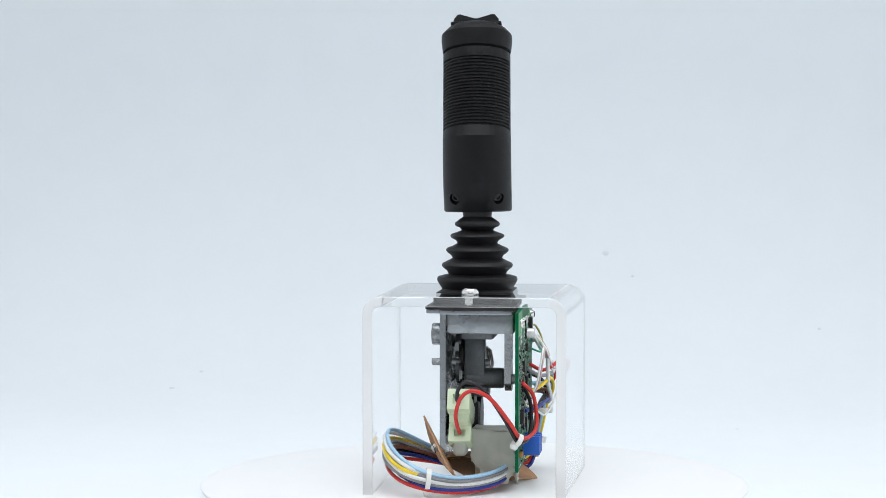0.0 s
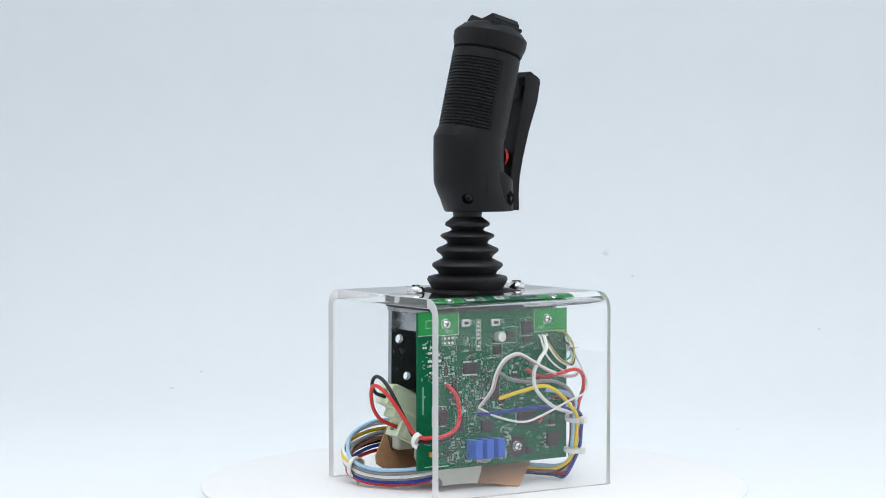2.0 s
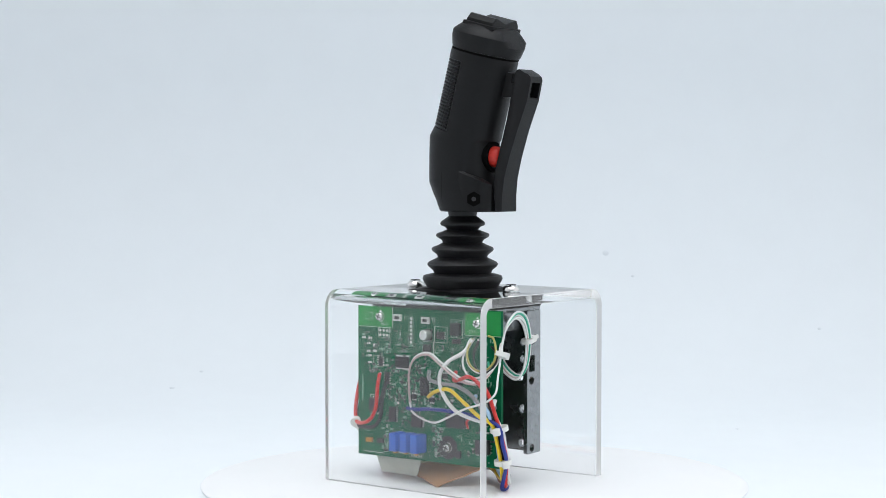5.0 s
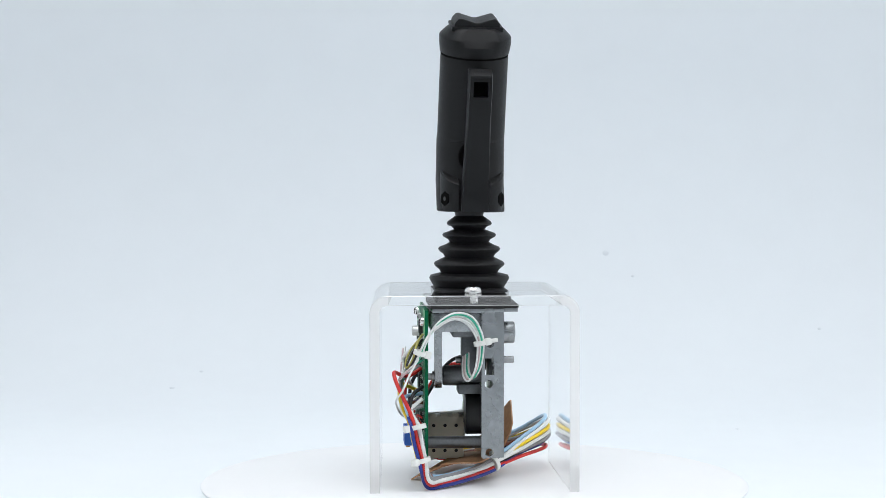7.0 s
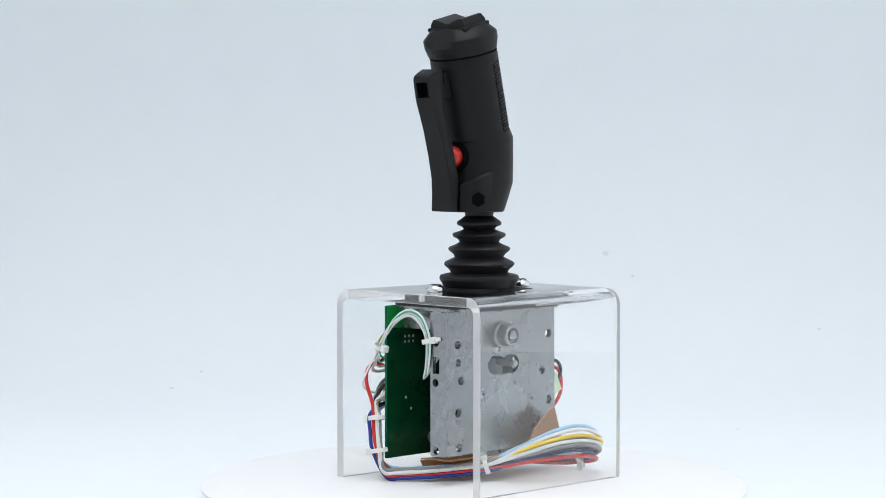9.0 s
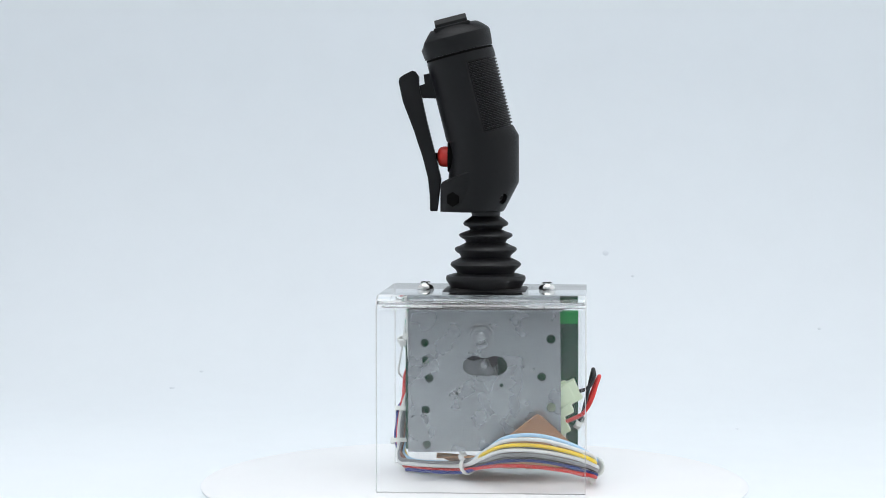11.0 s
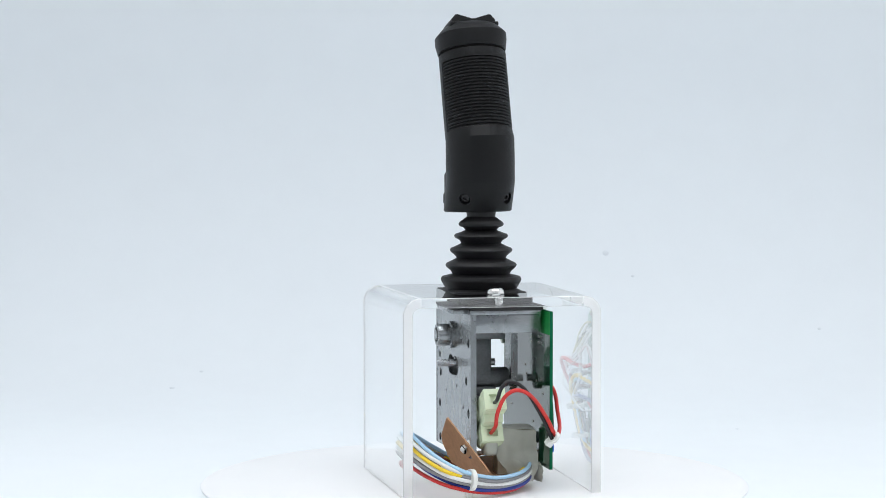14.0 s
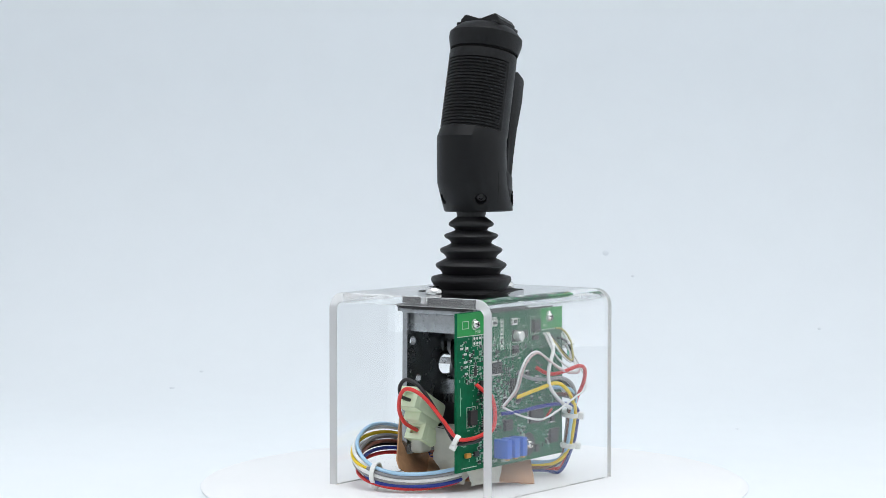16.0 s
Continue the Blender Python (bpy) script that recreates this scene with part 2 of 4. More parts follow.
# ---- the clear stand ----
def make_stand():
    s = new("display_stand")
    tagged(s, "clear bent acrylic display stand with whitened edges", "stand")
    y0, y1, top, th, rad = -60.0, 54.0, 107.0, 5.4, 9.5
    outer, inner = [], []
    # leg, bend, top, bend, leg; a narrow strip beside each bend keeps the sheet flat beyond it
    outer += [(y0, 0), (y0, top - rad - 0.5)]
    inner += [(y0 + th, 0), (y0 + th, top - rad - 0.5)]
    for i in range(13):
        a = radians(90 * i / 12)
        outer.append((y0 + rad - rad * math.cos(a), top - rad + rad * math.sin(a)))
        inner.append((y0 + rad - (rad - th) * math.cos(a), top - rad + (rad - th) * math.sin(a)))
    outer += [(y0 + rad + 0.5, top), (y1 - rad - 0.5, top)]
    inner += [(y0 + rad + 0.5, top - th), (y1 - rad - 0.5, top - th)]
    for i in range(13):
        a = radians(90 - 90 * i / 12)
        outer.append((y1 - rad + rad * math.cos(a), top - rad + rad * math.sin(a)))
        inner.append((y1 - rad + (rad - th) * math.cos(a), top - rad + (rad - th) * math.sin(a)))
    outer += [(y1, top - rad - 0.5), (y1, 0)]
    inner += [(y1 - th, top - rad - 0.5), (y1 - th, 0)]
    bm = bmesh.new()
    secs = []
    for x, k in ((-63.2, 0.35), (-62.8, 0.0), (49.8, 0.0), (50.2, 0.35)):
        row = []
        for (oy, oz), (iy, iz) in zip(outer, inner):
            d = Vector((iy - oy, iz - oz)).normalized() * k
            # the leg on the board's side was bent a little askew
            skew = -0.04 * (x + 6.5) + 2.3 if oy < 0 else 0.0
            row.append(((x, oy + skew + d.x, oz + d.y), (x, iy + skew - d.x, iz - d.y)))
        secs.append([[bm.verts.new(a), bm.verts.new(b)] for a, b in row])
    n = len(outer)
    for k, (a, b) in enumerate(zip(secs, secs[1:])):
        for i in range(n - 1):
            above = bm.faces.new((a[i][0], a[i + 1][0], b[i + 1][0], b[i][0]))
            under = bm.faces.new((a[i][1], b[i][1], b[i + 1][1], a[i + 1][1]))
            if k != 1:
                above.material_index = under.material_index = 1
            elif i == 15:
                above.material_index, under.material_index = 2, 4
        for i in (0, n - 1):
            bm.faces.new((a[i][0], b[i][0], b[i][1], a[i][1]))
    for sec in (secs[0], secs[-1]):
        for i in range(n - 1):
            f = bm.faces.new((sec[i][0], sec[i][1], sec[i + 1][1], sec[i + 1][0]))
            f.material_index = 3 if i == 15 else 1
    cover = part("cover", bm, [M["acrylic"], M["acrylic_edge"], M["acrylic_top"], M["acrylic_top_edge"], M["acrylic_under"]], s, smooth=35)
    cover.visible_shadow = False
    for x, y in ((-40.9, -2.0), (27.7, -2.6)):
        sc = part("screw", lathe([(0, 107.1), (4.7, 107.1), (4.9, 107.7), (4.6, 109.0), (3.6, 110.2), (1.9, 110.9), (0, 111.0)], 28, at_=(x, y, 0)), M["chrome"], s, "round cross-head nickel screw")
        part("shank", lathe([(0, 95), (2.4, 95), (2.4, 107.05), (0, 107.05)], 20, at_=(x, y, 0)), M["chrome"], sc)
        # cross slots are black bars on the head, their shade put into the colour
        for a in (25, 115):
            part("slot", boxed(-2.6, 2.6, -0.45, 0.45, -0.5, 0.32), M["hole"], sc, m=at(x, y, 110.85, 0, 0, a))
    return s


# ---- the joystick ----
AX, AY = -6.4, -2.4          # axis of the lever
TILT = 14.2                  # lean of the upper grip towards the trigger


def make_handle(j):
    h = new("handle")
    h.parent = j
    h.matrix_basis = at(AX, AY - 2.1, 0, -0.75, 0, 3.0)
    tagged(h, "black plastic grip leaning forward with a ribbed back")

    def oval(cx, cz, tilt, a0, a1, b, n=72, ex=2.25, sunk=0.0):
        """A rounded section from a0 to a1 along its own x, half-width b."""
        ring, ct, st = [], math.cos(radians(tilt)), math.sin(radians(tilt))
        m, hl = (a0 + a1) / 2, (a1 - a0) / 2
        for i in range(n):
            t = 2 * math.pi * i / n
            c, s = math.cos(t), math.sin(t)
            u = m + hl * math.copysign(abs(c) ** (2 / ex), c)
            v = b * math.copysign(abs(s) ** (2 / ex), s)
            if sunk and c < -0.17:
                u, v = u * (1 - sunk / hl), v * (1 - sunk / b)
            ring.append(Vector((cx + u * ct, v, cz - u * st)))
        return ring

    st, ct = math.sin(radians(TILT)), math.cos(radians(TILT))
    sx, sz = 8.55 - AX, 239.85          # middle of the seam under the cap

    def ax(u):
        return sx + u * st, sz + u * ct
    rings = [oval(0, 151.0, 0, -9.5, 24.6, 18.4, ex=2.2), oval(0, 151.7, 0, -10.4, 25.0, 19.0, ex=2.2),
             oval(0, 159, 0, -14.2, 23.0, 19.1, ex=2.15), oval(0, 167.0, 0, -18.3, 21.4, 19.1, ex=2.1), oval(0, 168.2, 0, -18.5, 21.2, 19.1, ex=2.1),
             oval(0, 182, 0, -18.5, 20.6, 19.1, ex=2.1), oval(1.2, 191.6, 6.5, -19.7, 19.9, 19.05, ex=2.08)]
    for u, sunk in ((-46.4, 0), (-46.1, 0.85), (-26, 0.85), (-6.9, 0.85), (-6.6, 0), (-2.6, 0)):
        c = ax(u)
        rings.append(oval(c[0], c[1], TILT, -19.2, 19.2, 18.9, ex=2.02, sunk=sunk))
    c = ax(-1.2)
    rings.append(oval(c[0], c[1], TILT, -18.9, 18.9, 18.7, ex=2.0))
    c = ax(-0.6)
    rings.append(oval(c[0], c[1], TILT, -18.2, 18.2, 18.1, ex=2.0))
    grip = part("grip", loft(bmesh.new(), rings), M["plastic"], h, smooth=26)
    # ribs round the back of the grip
    arc = [Vector((-18.3 * math.cos(radians(a)), 18.0 * math.sin(radians(a)), 0)) for a in range(-80, 81, 5)]
    first = None
    for k in range(21):
        c = ax(-44.6 + 1.83 * k)
        m = at(c[0], 0, c[1], 0, TILT, 0)
        if first is None:
            bm = bmesh.new()
            sec = [(-0.1, -0.56), (0.8, -0.46), (1.0, -0.28), (1.0, 0.28), (0.8, 0.46), (-0.1, 0.56), (-0.6, 0.0)]
            loft(bm, [[p + p.normalized() * (q[0] ) + Vector((0, 0, q[1])) for q in sec] for i, p in enumerate(arc)])
            first = part("rib", bm, M["rib"], grip, m=m, smooth=25)
        else:
            share("rib", first.data, grip, m)
    # cap with its rocker
    ctr = ax(0)
    cm = at(ctr[0], 0, ctr[1], 0, TILT, 0)
    cap_prof = [(18.3, -1.2), (18.4, 0.2), (19.1, 0.3), (19.3, 0.8), (19.9, 6.0), (19.9, 9.4), (19.4, 10.2), (16.8, 12.9), (14.6, 14.7), (13.4, 15.2), (0.05, 15.6)]
    bm = loft(bmesh.new(), [oval(0.25, q, 0, -r, r * 1.015, r, n=72, ex=2.02 if q < 2 else 2.25) for r, q in cap_prof])
    # flat facet on the shoulder above the trigger
    for v in bm.verts:
        v.co.x = min(v.co.x, 19.4 - 0.86 * (v.co.z - 7.6)) if v.co.z > 7.6 else v.co.x
    cap = part("cap", bm, M["plastic"], h, "domed black end cap", smooth=30, m=cm)
    bm = loft(bmesh.new(), [oval(0.1, q, 0, -r, r, r - 0.15, ex=2.02) for r, q in ((18.5, -1.3), (19.0, -1.15), (19.0, -0.35), (18.5, -0.2))])
    part("cap_seam", bm, M["hole"], cap, smooth=30)
    prof = [(-12.9, 14.2), (-12.6, 17.6), (-10.4, 20.2), (-8.9, 20.4), (-0.9, 18.0), (0.9, 18.0), (8.9, 20.4), (10.4, 20.2), (12.6, 17.6), (12.9, 14.2)]
    bm = loft(bmesh.new(), [[Vector((x * (1 if z > 15 else 1.03), y * k, z if k == 1 else z - 0.4)) for y, z in prof] for x, k in ((-8.6, 0.97), (-8.2, 1), (9.0, 1), (9.4, 0.97))])
    part("rocker", bm, M["plastic_smooth"], cap, "V-shaped rocker switch", smooth=30)
    part("rocker_bezel", boxed(-9.9, 10.7, -14.2, 14.2, 13.6, 15.9, bevel=0.6), M["plastic"], cap)
    # trigger lever
    t_prof = [(27.3, 151.3), (31.0, 151.3), (31.4, 152.2), (31.5, 160.0), (32.6, 170.0), (35.4, 181.0), (40.3, 196.0), (46.6, 212.5), (48.9, 223.5), (48.4, 225.6), (46.5, 227.2),
              (41.0, 229.7), (39.6, 229.3), (37.6, 226.5), (37.6, 222.0), (33.0, 201.0), (29.0, 185.0), (25.2, 169.0)]
    bm = bmesh.new()
    secs = []
    for s, k in ((-1, 0.9), (-0.94, 1.0), (0.94, 1.0), (1, 0.9)):
        ring = []
        for x, z in t_prof:
            half = 6.3 + max(0.0, (196 - z)) * 0.035
            q = Vector((x, z))
            near = min(t_prof, key=lambda p: abs(p[1] - z) if abs(p[0] - x) > 3 else 99)
            q.x += (near[0] - x) * (0.0 if k == 1.0 else 0.09)
            ring.append(Vector((q.x, s * half, q.y)))
        secs.append(ring)
    loft(bm, secs)
    bm.faces.ensure_lookup_table()
    f = max((f for f in bm.faces if len(f.verts) == 4 and 216 < f.calc_center_median().z < 220 and abs(f.calc_center_median().y) < 1), key=lambda f: f.calc_center_median().x)
    rim = list(f.verts)
    mid_f = f.calc_center_median()
    bm.faces.remove(f)
    lip = [bm.verts.new((mid_f.x + (v.co.x - mid_f.x) * 0.76, v.co.y * 0.68, mid_f.z + (v.co.z - mid_f.z) * 0.76)) for v in rim]
    deep = [bm.verts.new(v.co + Vector((-4.6, 0, 1.0))) for v in lip]
    for k in range(4):
        for a, b in ((rim, lip), (lip, deep)):
            bm.faces.new((a[k], a[(k + 1) % 4], b[(k + 1) % 4], b[k]))
    # pocket floor painted black for the shade at its bottom
    bm.faces.new(deep).material_index = 1
    trig = part("trigger", bm, [M["plastic_smooth"], M["hole"]], h, "long curved trigger lever", smooth=28)
    part("pusher", lathe([(0, 26.9), (2.2, 26.9), (2.4, 27.3), (2.4, 31.5), (0, 31.5)], 20, axis="x", at_=(0, 0, 181.5)), M["hole"], trig)
    bm = prism([(27.0, 229.2), (35.0, 227.6), (34.4, 222.4), (38.4, 221.0), (38.0, 214.5), (26.0, 214.2)], -3.6, 3.6)
    part("trigger_guide", bm, M["plastic_smooth"], h)
    # red thumb button in a dark collar
    bt = part("button", lathe([(0, 16.5), (5.7, 16.5), (5.8, 23.6), (5.4, 25.4), (4.4, 26.6), (2.6, 27.2), (0, 27.4)], 32, axis="x", at_=(0, 0, 181.6)), M["red"], h, "round red push button")
    part("button_collar", lathe([(0, 16.0), (8.8, 16.0), (8.9, 20.9), (8.2, 21.6), (6.5, 21.6), (6.5, 16.6)], 32, axis="x", at_=(0, 0, 181.6)), M["hole"], bt)
    # two cheeks that hold the trigger
    for sgn in (-1, 1):
        flat = [(4.0, 8.7)]
        for k in range(15):
            y = 8.7 + (17.7 - 8.7) * math.sin(radians(90 * k / 14))
            flat.append((8.0 + 19.2 * (1 - (y / 17.9) ** 2.3) ** (1 / 2.3), y))
        flat += [(4.0, 17.7)]

        def slope(x):
            return 166.4 + (27.2 - x) * 0.52 if x > 18 else 171.2 + (18 - x) * 0.39
        low = [Vector((x, sgn * y, 151.1)) for x, y in flat]
        mid = [Vector((x, sgn * y, slope(x) - 1.3)) for x, y in flat]
        top = [Vector((x - 1.0, sgn * (y - 0.9 if y > 9.7 else y), slope(x))) for x, y in flat]
        ck = part("cheek", loft(bmesh.new(), [low, mid, top]), M["plastic"], h, smooth=30)
        m = Matrix.Translation(Vector((18.4, sgn * 15.5, 158.2)) * MM) @ Vector((0.48, sgn * 0.88, 0)).to_track_quat("Z", "X").to_matrix().to_4x4()
        # uncut hex recess: a black disc painted as its shade
        hx = part("hex_recess", lathe([(0, -3.0), (4.2, -3.0), (4.2, 0.42), (4.0, 0.55), (0, 0.55)], 6), M["hole"], h, m=m, smooth=20)
        if sgn < 0:
            part("nut", lathe([(0, 0.5), (1.3, 0.5), (1.2, 0.66), (0, 0.68)], 12), M["chip"], hx)
    part("seam", tube([(-1.3, -17.1, 152.0), (-1.3, -18.35, 159.0), (-1.3, -18.92, 167.0), (-1.3, -18.96, 173.0)], 0.09, n=6), M["hole"], h)
    # two screws at the bottom of holes bored into the tapered back
    bores = []
    for sgn in (-1, 1):
        way = Vector((-0.80, sgn * 0.42, -0.42))
        m = Matrix.Translation(Vector((-10.0, sgn * 12.6, 158.2)) * MM) @ way.to_track_quat("Z", "X").to_matrix().to_4x4()
        bores.append(part("bore", lathe([(0, -4.0), (3.2, -4.0), (3.2, 9.0), (0, 9.0)], 28), M["plastic"], m=m))
        sc = part("grip_screw", lathe([(0, -4.2), (2.5, -4.2), (2.5, -2.4), (2.2, -1.9), (1.3, -1.9), (1.2, -3.0), (0, -3.0)], 18), M["chip"], h, "dark socket-head screw", m=m)
    carve(grip, bores, 26)
    return h


def make_boot(j):
    prof = [(0, 152), (8.5, 152), (8.1, 149.5), (7.8, 148.3), (10.2, 146.6), (12.2, 145.2), (12.7, 144.0), (12.2, 143.0), (10.0, 142.2), (8.7, 140.7),
            (11.5, 139.6), (14.6, 138.5), (15.2, 137.5), (14.6, 136.5), (12.0, 135.0), (11.1, 133.4), (14.0, 131.9), (17.0, 130.7), (17.6, 129.6), (17.0, 128.5), (14.8, 126.8), (13.8, 125.1),
            (16.8, 123.6), (19.3, 122.4), (20.0, 121.2), (19.4, 120.0), (17.0, 118.0), (16.0, 116.2), (19.0, 115.6), (22.0, 114.8), (22.6, 113.2), (22.2, 112.0), (20.0, 108.4), (19.4, 107.0), (0, 107.0)]
    b = part("boot", lathe(prof, 64, at_=(AX, AY, 0)), M["rubber"], j, "black rubber bellows boot with five folds", smooth=50)
    # square foot that stands through the sheet on its flange
    rings = []
    for half_x, half_y, z, r in ((23.4, 20.8, 101.6, 2.0), (23.4, 20.8, 106.9, 2.0), (22.9, 20.3, 107.3, 2.0), (21.0, 19.0, 107.5, 5.0), (20.4, 18.8, 108.2, 10.0)):
        ring = []
        for cx, cy, a0 in ((1, 1, 0), (-1, 1, 90), (-1, -1, 180), (1, -1, 270)):
            for k in range(7):
                a = radians(a0 + 15 * k)
                ring.append(Vector((AX + cx * (half_x - r) + r * math.cos(a), AY + cy * (half_y - r) + r * math.sin(a), z)))
        rings.append(ring)
    part("boot_flange", loft(bmesh.new(), rings), M["rubber"], b)
    return b


def make_frame(j):
    f = new("bracket")
    f.parent = j
    tagged(f, "grey cast metal bracket with round holes")
    # back plate with its holes and the kidney-shaped slot
    slot = [(-1.2 + 6.6 * math.cos(radians(d)), 65.4 + 5.6 * math.sin(radians(d))) for d in range(-70, 111, 15)]
    slot += [(-7.0, 69.6)] + [(-12.8 + 6.6 * math.cos(radians(d)), 65.4 + 5.6 * math.sin(radians(d))) for d in range(70, 251, 15)] + [(-7.0, 59.6)]
    holes = [circle2(26.7, 78.0, 2.3), circle2(26.3, 68.4, 2.1), circle2(24.2, 58.2, 2.4), circle2(26.2, 40.5, 2.4), circle2(25.6, 21.0, 2.3),
             circle2(-43.6, 80.6, 2.6), circle2(-38.5, 59.6, 2.4), circle2(-43.9, 42.4, 2.6),
             circle2(8.8, 49.7, 0.9, 10), circle2(-16.1, 54.6, 1.1, 10), slot]
    outer = [(33.4, 96.4), (33.6, 18.0), (32.6, 16.8), (-48.6, 18.6), (-49.4, 19.6), (-48.6, 96.4)]
    plate = part("back_plate", holed(outer, holes, 10.6, 13.8), M["zinc"], f, smooth=30)
    part("rivet", lathe([(0, 13.7), (1.3, 13.7), (1.2, 14.3), (0, 14.4)], 14, axis="y", at_=(-30.3, 0, 44.7)), M["steel"], plate)
    # side flange at one end, with its holes
    fl = holed([(1.6, 96.4), (13.9, 96.4), (13.9, 17.0), (2.6, 16.4), (1.6, 17.4)], [circle2(6.2, 79.6, 2.2), [(3.4, 71.6), (8.6, 71.6), (8.6, 62.4), (3.4, 62.4)], circle2(5.6, 57.4, 2.3), circle2(6.0, 19.8, 2.2)], 0, 2.6)
    for v in fl.verts:
        v.co = Vector((33.3 + v.co.y, v.co.x, v.co.z))
    part("side_flange", fl, M["zinc"], f, smooth=30)
    bm = boxed(-49.4, 35.6, -25.5, 13.9, 96.5, 98.85, bevel=0.3)
    box(bm, -42.5, 30.0, 13.0, 22.0, 96.6, 98.8, bevel=0.3)
    part("top_plate", bm, M["zinc"], f)
    # hollow head casting under the plate
    part("head_end", boxed(-46.5, -42.5, -26, 10.5, 86.2, 96.4, bevel=0.4), M["zinc"], f)
    part("head_end", boxed(27.5, 31.5, -26, 10.5, 85.8, 96.4, bevel=0.4), M["zinc"], f)
    part("head_side", boxed(-42.4, 27.4, -26, -22.5, 86.2, 96.4, bevel=0.4), M["zinc"], f)
    part("front_arm", prism([(-13, 95), (1, 95), (0, 56), (-1.5, 52.5), (-4.5, 50.8), (-8.0, 50.8), (-11.0, 52.5), (-12.4, 56)], -22.0, -18.2), M["zinc"], f)
    # bush and stop pin on the back
    part("bush", lathe([(0, 13.5), (7.6, 13.5), (7.6, 15.6), (6.2, 16.2), (6.2, 22.4), (5.8, 23.0), (4.4, 23.0), (4.2, 20.4), (3.0, 20.4), (2.9, 23.2), (2.4, 23.6), (0, 23.6)], 32, axis="y", at_=(-5.2, 0, 82.2)), M["zinc"], f, "turned metal bush")
    part("stop_pin", lathe([(0, -10), (2.0, -10), (2.0, 22.6), (1.7, 23.1), (0, 23.1)], 20, axis="y", at_=(-7.0, 0, 66.6)), M["steel"], f)
    # standoff from the back plate to the board
    part("standoff", lathe([(0, -28.0), (3.4, -28.0), (3.4, 10.4), (0, 10.4)], 20, axis="y", at_=(6.4, 0, 21.5)), M["darkzinc"], f)
    # gasket between bracket and stand
    part("gasket", box(boxed(-50.6, 36.4, -26.5, 13.9, 98.9, 101.5, bevel=0.3), -43.0, 30.6, 13.0, 22.4, 98.95, 100.6, bevel=0.2), M["gasket"], j, "thin black rubber gasket")
    return f


def make_gimbal(j):
    g = new("gimbal")
    g.parent = j
    tagged(g, "dark cast lever gimbal inside the bracket")
    part("lever_post", boxed(AX - 5.5, AX + 5.5, -7.0, 4.4, 54, 84, bevel=0.8), M["darkzinc"], g)
    part("pivot", lathe([(0, -17.5), (5.2, -17.5), (5.7, -16.8), (5.9, -7.2), (5.9, 3), (0, 3)], 28, axis="y", at_=(AX, 0, 57.8)), M["darkzinc"], g)
    part("pivot_bolt", lathe([(0, -26.5), (1.9, -26.5), (1.9, -23.6), (3.0, -23.4), (3.0, -22.1), (1.8, -22.0), (1.8, -17.3), (0, -17.3)], 20, axis="y", at_=(AX, 0, 57.2)), M["steel"], g)
    part("yoke", boxed(AX - 15, AX + 15, -12.9, 5.5, 80.6, 94.5, bevel=1.2), M["darkzinc"], g)
    part("yoke_pin", lathe([(0, -13.6), (2.6, -13.6), (2.6, -10), (0, -10)], 18, axis="y", at_=(AX, 0, 86)), M["steel"], g)
    for sx_ in (-1, 1):
        part("cam_lobe", lathe([(0, 4.6), (8.5, 4.6), (8.8, 5.4), (8.8, 6.2), (0, 6.8)], 24, axis="y", at_=(AX + 4 + sx_ * 3, 0, 70)), M["chip"], g)
        part("cam_lobe", lathe([(0, 7.6), (6.4, 7.6), (6.4, 9.4), (0, 9.6)], 24, axis="y", at_=(AX + 6 + sx_ * 4, 0, 62)), M["darkzinc"], g)
    part("foot", boxed(AX - 8, AX + 8, -9.2, 3.9, 47.9, 53.4, bevel=0.8), M["darkzinc"], g)
    part("sensor_can", lathe([(0, -4.9), (11.0, -4.9), (11.5, -4.2), (11.5, 9.2), (11.0, 10.2), (0, 10.2)], 36, axis="y", at_=(AX + 2, 0, 36.2)), M["chip"], g, "round black sensor housing")
    part("sensor_box", boxed(AX - 17, AX - 8, -4.6, 6.0, 28, 46.0, bevel=0.9), M["chip"], g)
    for y in (-2.8, 0.2, 3.2):
        part("terminal", boxed(AX - 17.8, AX - 13.5, y - 0.6, y + 0.6, 45.6, 49.5, bevel=0.15, seg=1), M["steel"], g, smooth=0)
    # coil spring
    pts = [(AX + 6.5 * math.cos(t * 0.7), 7.4 + t * 0.045, 76 + 6.5 * math.sin(t * 0.7)) for t in range(0, 46)]
    part("spring", tube(pts, 0.5, n=6, step=1), M["steel"], g)
    return g


